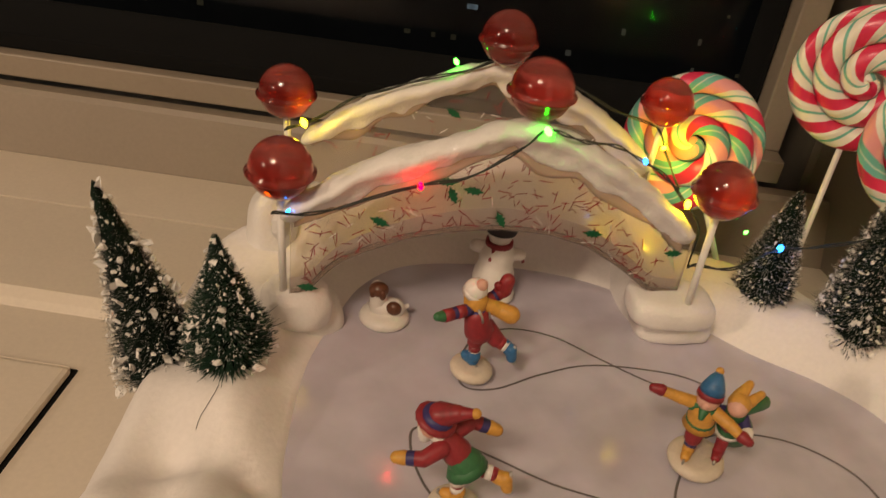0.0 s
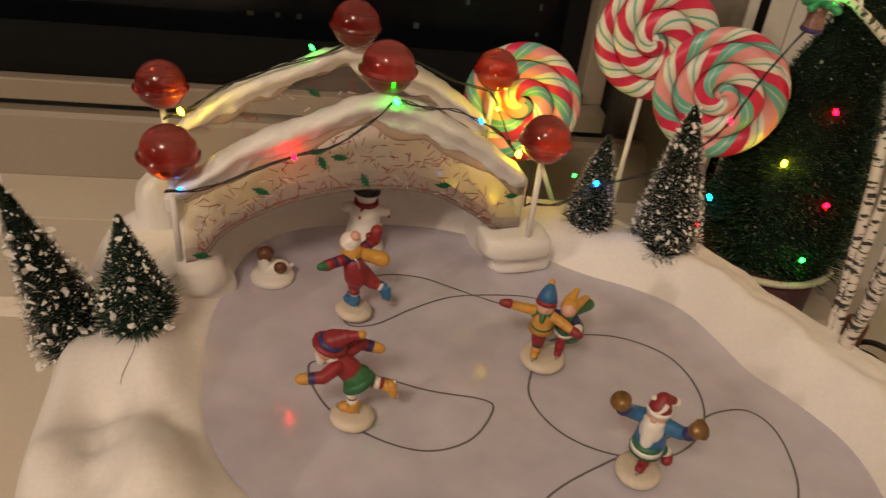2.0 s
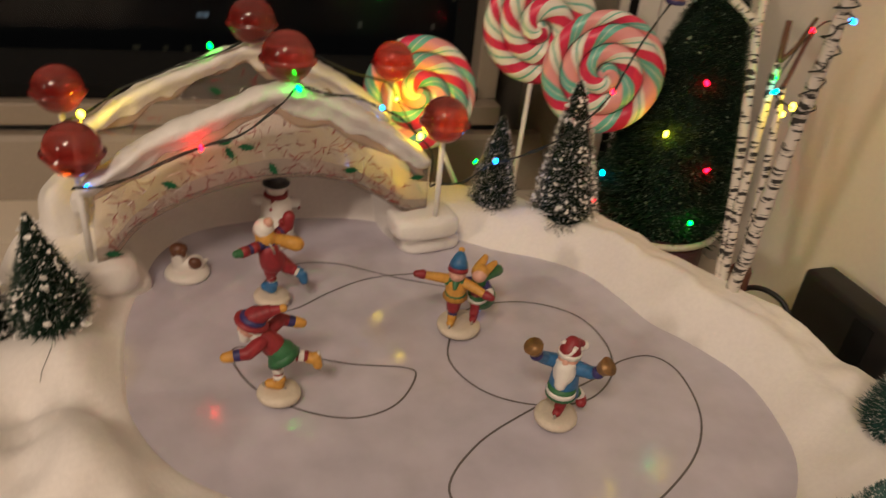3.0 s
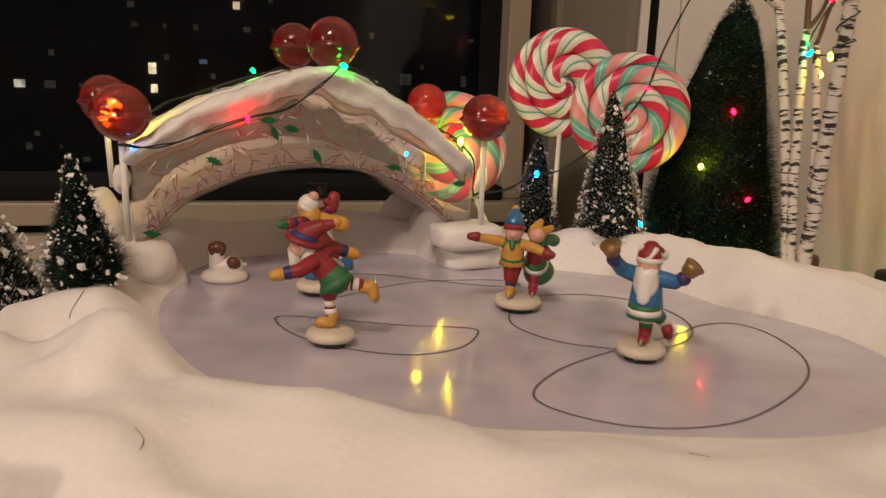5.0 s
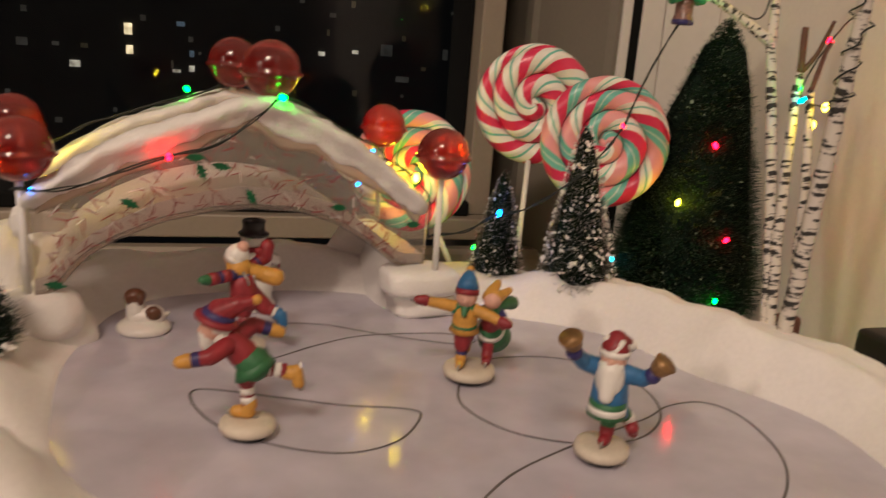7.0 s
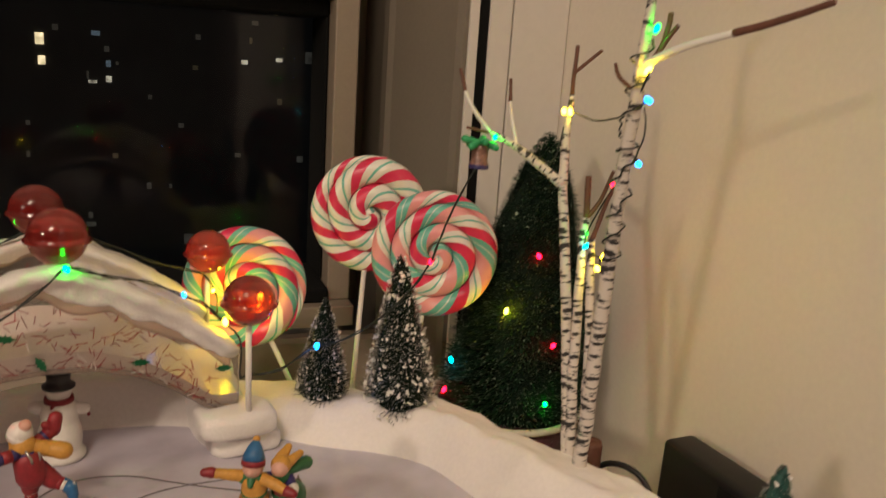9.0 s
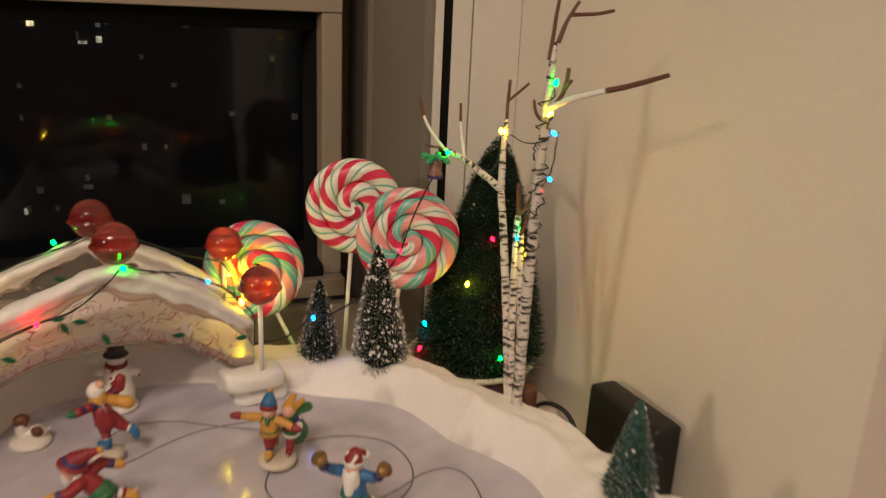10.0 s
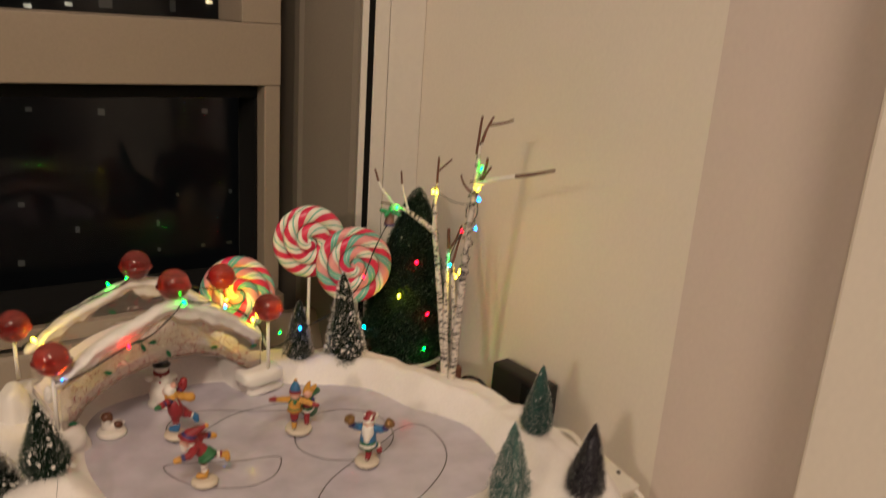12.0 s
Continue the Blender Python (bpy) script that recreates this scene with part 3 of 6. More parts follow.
# ---- the skating pond ----
ICE = [(0.030, 0.002), (0.021, -0.030), (0.018, -0.070), (0.020, -0.105), (0.034, -0.138), (0.064, -0.168), (0.098, -0.193), (0.140, -0.210), (0.190, -0.229),
       (0.235, -0.239), (0.275, -0.236), (0.306, -0.212), (0.321, -0.178), (0.324, -0.148), (0.314, -0.118), (0.303, -0.096), (0.299, -0.068), (0.292, -0.040),
       (0.272, -0.018), (0.244, 0.000), (0.222, 0.020), (0.192, 0.042), (0.166, 0.056), (0.135, 0.063), (0.098, 0.064), (0.064, 0.056), (0.042, 0.034)]
OUT = [(-0.066, 0.010), (-0.068, -0.040), (-0.071, -0.100), (-0.068, -0.170), (-0.050, -0.235), (0.010, -0.285), (0.080, -0.318), (0.160, -0.345), (0.240, -0.364),
       (0.320, -0.365), (0.366, -0.338), (0.383, -0.292), (0.388, -0.240), (0.388, -0.188), (0.389, -0.142), (0.374, -0.100), (0.354, -0.060), (0.340, -0.022),
       (0.330, 0.020), (0.305, 0.055), (0.265, 0.085), (0.215, 0.105), (0.160, 0.115), (0.100, 0.118), (0.040, 0.118), (-0.020, 0.108), (-0.058, 0.065)]
# crest heights of the rim, at the same stations
CREST = [0.012, 0.010, 0.012, 0.016, 0.020, 0.012, 0.009, 0.008, 0.006, 0.008, 0.014, 0.018, 0.022, 0.024, 0.025, 0.027, 0.027, 0.026, 0.022, 0.017, 0.015, 0.018, 0.021, 0.021, 0.019, 0.016, 0.013]
ice_line = [Vector((p.x, p.y, 0)) for p in smooth_path([(x, y, 0) for x, y in ICE], 8, True)]
out_line = smooth_path([(*o, c) for o, c in zip(OUT, CREST)], 8, True)

pond = thing("skating_pond", (0.15, -0.11, SILL_Z + 0.009), "snowy tabletop skating pond display with a pale lilac ice sheet", "pond display")


def rim_profile(s, crest):
    """Height of the snow rim from the ice's edge (s = 0) out to the foot of its skirt (s = 1)."""
    if s < 0.32:
        q = s / 0.32
        return crest * math.sin(q * math.pi / 2) ** 1.2
    if s < 0.66:
        return crest * (1 - 0.12 * (s - 0.32) / 0.34)
    q = (s - 0.66) / 0.34
    top = crest * 0.88
    return top + (SILL_Z + 0.006 - top) * (1 - math.cos(q * math.pi / 2)) ** 1.3


bm = bmesh.new()
SS = [i / 46 for i in range(47)]
BUMPS = [(0.000, -0.138, 0.020, 0.011), (-0.004, -0.150, 0.020, 0.006), (-0.044, -0.125, 0.014, 0.009), (-0.026, -0.098, 0.010, -0.010), (-0.023, -0.121, 0.009, -0.009), (-0.018, -0.146, 0.009, -0.006), (0.031, -0.160, 0.010, -0.006),
         (0.008, -0.169, 0.010, -0.008), (-0.013, -0.176, 0.011, -0.006), (0.008, -0.104, 0.010, -0.008), (-0.009, -0.097, 0.010, -0.006), (-0.012, -0.060, 0.022, 0.007), (0.046, -0.208, 0.025, 0.009),
         (-0.008, -0.214, 0.018, 0.006), (-0.026, -0.236, 0.015, -0.010), (0.090, -0.232, 0.020, 0.004), (0.33, -0.235, 0.02, 0.006), (0.275, 0.01, 0.02, 0.005), (0.13, 0.095, 0.03, 0.003),
         (0.335, -0.03, 0.02, 0.005), (0.125, -0.262, 0.028, 0.006), (0.160, -0.250, 0.016, -0.003), (0.215, -0.290, 0.030, 0.005), (0.36, -0.19, 0.014, 0.005), (0.070, -0.262, 0.018, -0.005), (0.246, -0.284, 0.030, 0.008)]
rings = []
for s in SS:
    ring = []
    for a, b in zip(ice_line, out_line):
        x, y = a.x + (b.x - a.x) * s, a.y + (b.y - a.y) * s
        z = rim_profile(s, b.z)
        w = min(1, s * 6) * max(0.0, 1 - max(0, s - 0.75) / 0.25)
        z += w * (0.0055 * noise.noise((x * 26, y * 26, 1.7)) + 0.0018 * noise.noise((x * 80, y * 80, 5.1)) + 0.0006 * noise.noise((x * 210, y * 210, 3.3)))
        for bx, by, br, bh in BUMPS:
            z += w * bh * math.exp(-((x - bx) ** 2 + (y - by) ** 2) / (br * br))
        k = 0.006 * noise.noise((x * 30, y * 30, 9.0)) * max(0, s - 0.7) / 0.3
        ring.append(bm.verts.new((x + k, y + k, z - (0.002 if s == 0 else 0))))
    rings.append(ring)
n = len(ice_line)
for i in range(len(SS) - 1):
    for k in range(n):
        bm.faces.new((rings[i][k], rings[i + 1][k], rings[i + 1][(k + 1) % n], rings[i][(k + 1) % n]))
bmesh.ops.recalc_face_normals(bm, faces=bm.faces)
rim_ob = part("snow_rim", bm, M_SNOW, pond, "rounded white snow banks", True, True)

bm = bmesh.new()
mid = Vector((0.17, -0.09, 0))
top = [bm.verts.new(mid + (v - mid) * 1.035) for v in ice_line]
low = [bm.verts.new(mid + (v - mid) * 1.035 + Vector((0, 0, -0.006))) for v in ice_line]
bm.faces.new(top)
bm.faces.new(list(reversed(low)))
for k in range(n):
    bm.faces.new((top[k], low[k], low[(k + 1) % n], top[(k + 1) % n]))
bmesh.ops.recalc_face_normals(bm, faces=bm.faces)
part("ice_sheet", bm, M_ICE, pond, "glossy pale lilac ice sheet", False, True)

LOOPS = [
    [(0.090, -0.024), (0.092, -0.037), (0.107, -0.037), (0.130, -0.025), (0.157, -0.016), (0.193, -0.018), (0.210, -0.025), (0.213, -0.033), (0.203, -0.036), (0.180, -0.024),
     (0.160, -0.010), (0.140, 0.004), (0.117, 0.008), (0.098, -0.003)],
    [(0.072, -0.064), (0.067, -0.075), (0.074, -0.098), (0.092, -0.118), (0.114, -0.129), (0.136, -0.125), (0.152, -0.108), (0.149, -0.100), (0.124, -0.091), (0.100, -0.078)],
    [(0.178, -0.088), (0.174, -0.108), (0.184, -0.130), (0.206, -0.144), (0.232, -0.146), (0.255, -0.131), (0.266, -0.106), (0.262, -0.078), (0.236, -0.059), (0.200, -0.060)],
    [(0.286, -0.124), (0.266, -0.123), (0.245, -0.132), (0.200, -0.145), (0.162, -0.161), (0.140, -0.185), (0.160, -0.213), (0.200, -0.221), (0.251, -0.201), (0.280, -0.175), (0.292, -0.142)],
]
for loop in LOOPS:
    line = smooth_path([(x, y, 0.0002) for x, y in loop], 8, True)
    bm = bmesh.new()
    m = len(line)
    sides = []
    for i, p in enumerate(line):
        t = (line[(i + 1) % m] - line[i - 1]).normalized()
        s = Vector((-t.y, t.x, 0)) * 0.00055
        sides.append((bm.verts.new(p + s), bm.verts.new(p + Vector((0, 0, 0.00012))), bm.verts.new(p - s)))
    for i in range(m):
        a, b = sides[i], sides[(i + 1) % m]
        bm.faces.new((a[0], a[1], b[1], b[0])), bm.faces.new((a[1], a[2], b[2], b[1]))
    part("track_groove", bm, M_GROOVE, pond, "thin dark looping skater track", False, True)


def snow_mound(name, place, radii, label, seed, boxy=0.9, lumps=0.12):
    bm = bmesh.new()
    bmesh.ops.create_icosphere(bm, subdivisions=4, radius=1)
    for v in bm.verts:
        p = v.co.copy()
        k = 1 + lumps * noise.noise(p * 1.6 + Vector((seed, 0, 0)))
        e = boxy
        q = Vector((math.copysign(abs(p.x) ** e, p.x), math.copysign(abs(p.y) ** e, p.y), math.copysign(abs(p.z) ** (boxy * 0.9), p.z)))
        v.co = Vector((q.x * radii[0], q.y * radii[1], q.z * radii[2])) * k + Vector(place)
        if v.co.z < -0.004:
            v.co.z = -0.004
    return part(name, bm, M_CAP, pond, label, True, True)


snow_mound("bridge_foot", (0.1970, 0.0110, 0.0210), (0.0220, 0.0160, 0.0085), "glazed white bridge foot", 1, 0.62, 0.06)
snow_mound("bridge_foot", (0.2030, 0.0190, 0.0060), (0.0205, 0.0165, 0.0080), "glazed white foot step", 1.2, 0.65)
snow_mound("bridge_foot", (0.1960, 0.0540, 0.0040), (0.0165, 0.0400, 0.0290), "smooth white snow bank along the bridge end", 6.4)
snow_mound("bridge_foot", (0.0115, -0.0020, 0.0150), (0.0165, 0.0150, 0.0125), "glazed white bridge foot", 7, 0.85, 0.10)
snow_mound("snow_lump", (0.0035, 0.0000, 0.0560), (0.0042, 0.0040, 0.0070), "small white lump on the bridge end", 8)
snow_mound("bridge_foot", (0.010, 0.006, 0.002), (0.023, 0.018, 0.0165), "glazed white bridge foot", 2)
snow_mound("bridge_foot", (-0.009, 0.062, 0.008), (0.0145, 0.019, 0.034), "tall rounded white snow mound", 3)
snow_mound("bridge_foot", (0.190, 0.088, 0.006), (0.026, 0.016, 0.030), "glazed white rear bridge foot", 4)
snow_mound("bridge_foot", (0.012, 0.088, 0.006), (0.022, 0.014, 0.024), "glazed white rear bridge foot", 5)

# one fallen bristle, and thin strands standing in for faint smudges on the snow
tree_of = BVHTree.FromObject(rim_ob, bpy.context.evaluated_depsgraph_get())


def on_snow(x, y):
    """The top of the snow rim at a place."""
    inv = rim_ob.matrix_basis if rim_ob.parent is None else pond.matrix_basis
    local = inv.inverted() @ Vector((x, y, 0.3))
    hit = tree_of.ray_cast(local, Vector((0, 0, -1)))
    return (inv @ hit[0]).z if hit[0] else 0.0


for pts in ([(-0.0125, -0.064), (-0.0131, -0.068), (-0.0150, -0.073), (-0.0172, -0.078), (-0.0178, -0.082)], [(0.096, -0.287), (0.100, -0.283), (0.104, -0.281)], [(0.092, -0.294), (0.096, -0.291)],
            [(0.004, -0.214), (0.006, -0.219), (0.005, -0.224)], [(0.163, -0.241), (0.158, -0.246), (0.160, -0.252)]):
    bm = bmesh.new()
    line = smooth_path([(x, y, on_snow(x, y) + 0.0003) for x, y in pts], 4)
    tube(bm, line, [0.00011] * len(line), 5)
    hair = mesh_of("snow_strand", bm, M_BRISTLE if pts[0][0] < 0 else M_BRASS)
    tagged(hair, "single thin strand lying on the white snow", "bristle", "fallen bristles on the snow")

# ---- the candy bridge ----
# built along x, then turned a little about its middle
REAR = 0.080
BY_BRIDGE = Matrix.Translation((0.09, 0, 0)) @ Matrix.Rotation(math.radians(6.3), 4, "Z") @ Matrix.Translation((-0.09, 0, 0))
bridge = thing("candy_bridge", (0.10, 0.042, 0.02), "arched clear plastic candy bridge with snow-capped sides", "bridge")
IN = ([0.0085, 0.0165, 0.0200, 0.028, 0.040, 0.061, 0.083, 0.102, 0.126, 0.147, 0.166, 0.178, 0.184, 0.1995],
      [0.0260, 0.0270, 0.0330, 0.0425, 0.0495, 0.058, 0.0622, 0.0635, 0.0615, 0.055, 0.0435, 0.0345, 0.0295, 0.0285])
TOP = ([0.004, 0.012, 0.020, 0.038, 0.062, 0.083, 0.102, 0.115, 0.139, 0.158, 0.178, 0.192, 0.199], [0.066, 0.075, 0.082, 0.092, 0.101, 0.109, 0.1165, 0.1155, 0.104, 0.094, 0.081, 0.070, 0.060])
LOW = ([0.004, 0.014, 0.026, 0.038, 0.045, 0.057, 0.067, 0.080, 0.094, 0.102, 0.111, 0.122, 0.133, 0.143, 0.156, 0.173, 0.190, 0.199],
       [0.062, 0.0685, 0.0735, 0.0775, 0.084, 0.086, 0.0925, 0.099, 0.102, 0.107, 0.099, 0.096, 0.094, 0.086, 0.084, 0.071, 0.060, 0.055])


def eased(x, table, spread=0.005):
    """The table's value at x, with its corners rounded off."""
    return sum(w * float(np.interp(x + d * spread, *table)) for d, w in ((-1, 0.2), (-0.5, 0.2), (0, 0.2), (0.5, 0.2), (1, 0.2)))


def inner(x):
    return eased(x, IN, 0.003)


def outer(x):
    return eased(x, TOP, 0.014) + 0.002


XS = [0.0085 + (0.1995 - 0.0085) * i / 50 for i in range(51)]


def side_panel(y, name):
    bm = bmesh.new()
    cols = []
    for x in XS:
        lo, hi = inner(x), outer(x) - 0.004
        cols.append([bm.verts.new((x, yy, z)) for yy in (y - 0.0014, y + 0.0014) for z in (lo, hi)])
    for a, b in zip(cols, cols[1:]):
        bm.faces.new((a[0], b[0], b[1], a[1])), bm.faces.new((a[3], b[3], b[2], a[2]))
        bm.faces.new((a[1], b[1], b[3], a[3])), bm.faces.new((a[2], b[2], b[0], a[0]))
    for c in (cols[0], cols[-1]):
        bm.faces.new((c[0], c[1], c[3], c[2]))
    bmesh.ops.recalc_face_normals(bm, faces=bm.faces)
    return part(name, bm, M_PLASTIC, bridge, "clear plastic bridge side with candy chips", False, True)


def chips(panel, y, seed, count):
    rnd = random.Random(seed)
    bm = bmesh.new()
    for _ in range(count):
        x = rnd.uniform(0.014, 0.190)
        lo, hi = inner(x) + 0.002, outer(x) - 0.011
        z = lo + (hi - lo) * rnd.random() ** 1.7
        a, ln = rnd.uniform(0, math.pi), rnd.uniform(0.0024, 0.0068)
        silver = rnd.random() < 0.13
        m = pose(x, y - 0.0017 + (0.0034 if rnd.random() < 0.25 else 0), z, rnd.uniform(-25, 25), math.degrees(a), 0)
        b2 = bmesh.new()
        wide = 0.00024 if silver else 0.00019
        box(b2, -ln / 2, ln / 2, -0.00010, 0.00010, -wide, wide)
        b2.transform(m)
        for f in b2.faces:
            vs = [bm.verts.new(v.co) for v in f.verts]
            bm.faces.new(vs).material_index = 1 if silver else 0
        b2.free()
    part("candy_chip", bm, [M_REDCHIP, M_SILVERCHIP], panel, "thin red and silver candy slivers", False, True, kind="stuff")


def holly_mesh():
    bm = bmesh.new()
    outline = []
    for i in range(16):
        q = 2 * math.pi * i / 16
        r = (0.0040 if i % 2 == 0 else 0.0023) * (1.25 if abs(math.cos(q)) > 0.9 else 0.85)
        outline.append((r * math.cos(q), r * math.sin(q) * 0.7))
    for h in (0, 0.0005):
        for x, z in outline:
            bm.verts.new((x, -h, z))
    bm.verts.ensure_lookup_table()
    k = len(outline)
    bm.faces.new([bm.verts[i] for i in range(k)]), bm.faces.new([bm.verts[k + i] for i in reversed(range(k))])
    for i in range(k):
        bm.faces.new((bm.verts[i], bm.verts[k + i], bm.verts[k + (i + 1) % k], bm.verts[(i + 1) % k]))
    bmesh.ops.recalc_face_normals(bm, faces=bm.faces)
    return bm


def holly(panel, place, turn):
    bm = holly_mesh()
    bm.transform(pose(*place, 0, turn, 0))
    part("holly_leaf", bm, M_HOLLY, panel, "", False, True)


front = side_panel(0.0, "side_panel")
back = side_panel(REAR, "side_panel")
chips(front, 0.0, 11, 210)
chips(back, REAR, 12, 120)
for x, z, a in [(0.0165, 0.030, 10), (0.047, 0.066, 25), (0.078, 0.0805, 65), (0.087, 0.083, 10), (0.075, 0.087, 0), (0.1015, 0.0685, 60), (0.147, 0.0625, 5), (0.1905, 0.0525, 0)]:
    holly(front, (x, -0.0018, z), a)
for x, z, a in [(0.094, 0.0655, 10), (0.114, 0.065, 0), (0.120, 0.0645, 20), (0.082, 0.085, 30)]:
    holly(back, (x, REAR - 0.002, z), a)

# deck: a curved frosted slab between the sides, lighter than the panels
bm = bmesh.new()
cols = []
for x in XS:
    z = inner(x)
    t = 0.0095 - 0.003 * abs(x - 0.1) / 0.09
    cols.append([bm.verts.new((x, y, z + dz)) for y in (0.0018, REAR - 0.0018) for dz in (0.0004, t)])
for a, b in zip(cols, cols[1:]):
    for i, j in ((0, 1), (1, 3), (3, 2), (2, 0)):
        bm.faces.new((a[i], b[i], b[j], a[j]))
for c in (cols[0], cols[-1]):
    bm.faces.new((c[0], c[1], c[3], c[2]))
bmesh.ops.recalc_face_normals(bm, faces=bm.faces)
deck = part("deck", bm, M_FROST, bridge, "frosted whitish arched deck", False, True)
chips(deck, 0.003, 13, 90)


def snow_cap(y, seed, name="snow_cap"):
    bm = bmesh.new()
    rings = []
    m = 90
    for i in range(m + 1):
        x = 0.004 + 0.195 * i / m
        sink = 0.0025 * (seed - 3)
        top, low = outer(x) - sink + 0.0006 * noise.noise((x * 90, seed, 0)), -sink + eased(x + 0.006 * (seed - 3) / 3, LOW, 0.0016) - 0.0015 + 0.0014 * noise.noise((x * 130, seed, 7))
        deep = 0.0078 + 0.0020 * noise.noise((x * 50, seed, 3)) + 0.0070 * min(1, max(0, (x - 0.11) / 0.02)) * (seed - 3)
        end = min(1, (i + 0.25) / 3, (m - i + 0.25) / 3) ** 0.5
        drop = max(top - low, 0.005)
        ring = []
        # a round ridge on top, then a thin skirt of drips down to the lower edge
        for k in range(20):
            u = k / 9 if k < 10 else (19 - k) / 9
            d = drop * (1 - math.cos(u * math.pi)) / 2
            full = deep * math.sqrt(max(0.0, 1 - (1 - min(d, 0.005) / 0.005) ** 2))
            fade = min(1, max(0, (d - 0.005) / 0.006))
            w = full * (1 - fade) + 0.0034 * fade
            w *= math.sqrt(max(0.02, min(1, (drop - d) / 0.0022)))
            p = Vector((x, y + w * end * (1 if k < 10 else -1), top - drop / 2 + (drop / 2 - d) * end))
            fluff = noise.noise_vector(p * 210) * 0.0009 + noise.noise_vector(p * 90) * 0.0011
            ring.append(bm.verts.new(p + fluff * end))
        rings.append(ring)
    for a, b in zip(rings, rings[1:]):
        for k in range(20):
            bm.faces.new((a[k], a[(k + 1) % 20], b[(k + 1) % 20], b[k]))
    bm.faces.new(list(reversed(rings[0]))), bm.faces.new(rings[-1])
    bmesh.ops.recalc_face_normals(bm, faces=bm.faces)
    return part(name, bm, M_CAP, bridge, "thick white dripping snow cap", True, True)


snow_cap(0.0, 3)
snow_cap(REAR, 4)


def icing(y, seed, out):
    """Thin peach glaze showing in lobes below the snow cap; out: the way it faces."""
    bm = bmesh.new()
    m, cols = 110, []
    for i in range(m + 1):
        x = 0.010 + 0.184 * i / m
        high = eased(x, LOW, 0.004) + 0.004
        lobe = 0.0048 + 0.0050 * noise.noise((x * 48, seed, 2))
        low = max(high - 0.004 - max(lobe, 0.0002), inner(x) + 0.003)
        col = []
        for k in range(6):
            u = k / 5
            z = high + (low - high) * u
            w = 0.0017 + 0.0008 * math.sqrt(max(0.0, 1 - u * u))
            col.append(bm.verts.new((x, y + out * w, z)))
        col.append(bm.verts.new((x, y + out * 0.0015, low)))
        col.append(bm.verts.new((x, y + out * 0.0015, high)))
        cols.append(col)
    for a, b in zip(cols, cols[1:]):
        for k in range(8):
            bm.faces.new((a[k], a[(k + 1) % 8], b[(k + 1) % 8], b[k]))
    bm.faces.new(list(reversed(cols[0]))), bm.faces.new(cols[-1])
    bmesh.ops.recalc_face_normals(bm, faces=bm.faces)
    part("icing_glaze", bm, M_GLAZE, bridge, "translucent peach icing lobes", True, True)


icing(0.0, 3, -1)
icing(REAR, 8, -1)
# rounded clear lip along the arch of each side
for y in (0.0, REAR):
    bm = bmesh.new()
    tube(bm, [(x, y, inner(x)) for x in XS], 0.0013, 10)
    part("arch_lip", bm, M_LIP, bridge, "glossy rounded plastic edge", True, True)
# the ends are cut square to the sill, so the rear side keeps its place along x
for ob in bridge.children_recursive:
    for v in ob.data.vertices:
        v.co.x += 0.11 * (v.co.y + bridge.matrix_basis.translation.y)
bridge.matrix_basis = BY_BRIDGE @ bridge.matrix_basis

# ---- candy balls on sticks ----
BALLS = [((0.0042, -0.0085, 0.0890), (0.0060, -0.0080, 0.024)), ((0.2010, 0.0022, 0.0920), (0.2020, 0.0015, 0.024)), ((-0.0032, 0.0690, 0.0915), (-0.0010, 0.0720, 0.042)),
         ((0.2002, 0.0955, 0.0960), (0.1990, 0.0930, 0.030)), ((0.1106, 0.0080, 0.1285), (0.1098, 0.0060, 0.112)), ((0.1040, 0.0760, 0.1280), (0.1040, 0.0790, 0.112))]
for c, foot in BALLS:
    pop = thing("candy_ball_pop", foot, "translucent red hard candy ball on a white stick, on the bridge", "lollipop", "candy balls on the bridge")
    bm = bmesh.new()
    tube(bm, [foot, Vector(c) - Vector((0, 0, 0.013))], 0.0017, 10)
    part("stick", bm, M_STICK, pop, "thin white stick", True, True)
    bm = bmesh.new()
    prof = []
    for i in range(41):
        q = -math.pi / 2 + math.pi * i / 40
        r = 0.0137 * math.cos(q)
        z = 0.0137 * math.sin(q)
        if abs(z + 0.0018) < 0.0010:
            r += 0.0016
        prof.append((max(r, 0.0002), z))
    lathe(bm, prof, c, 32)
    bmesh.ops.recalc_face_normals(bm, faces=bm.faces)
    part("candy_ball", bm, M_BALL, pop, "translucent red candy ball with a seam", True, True)


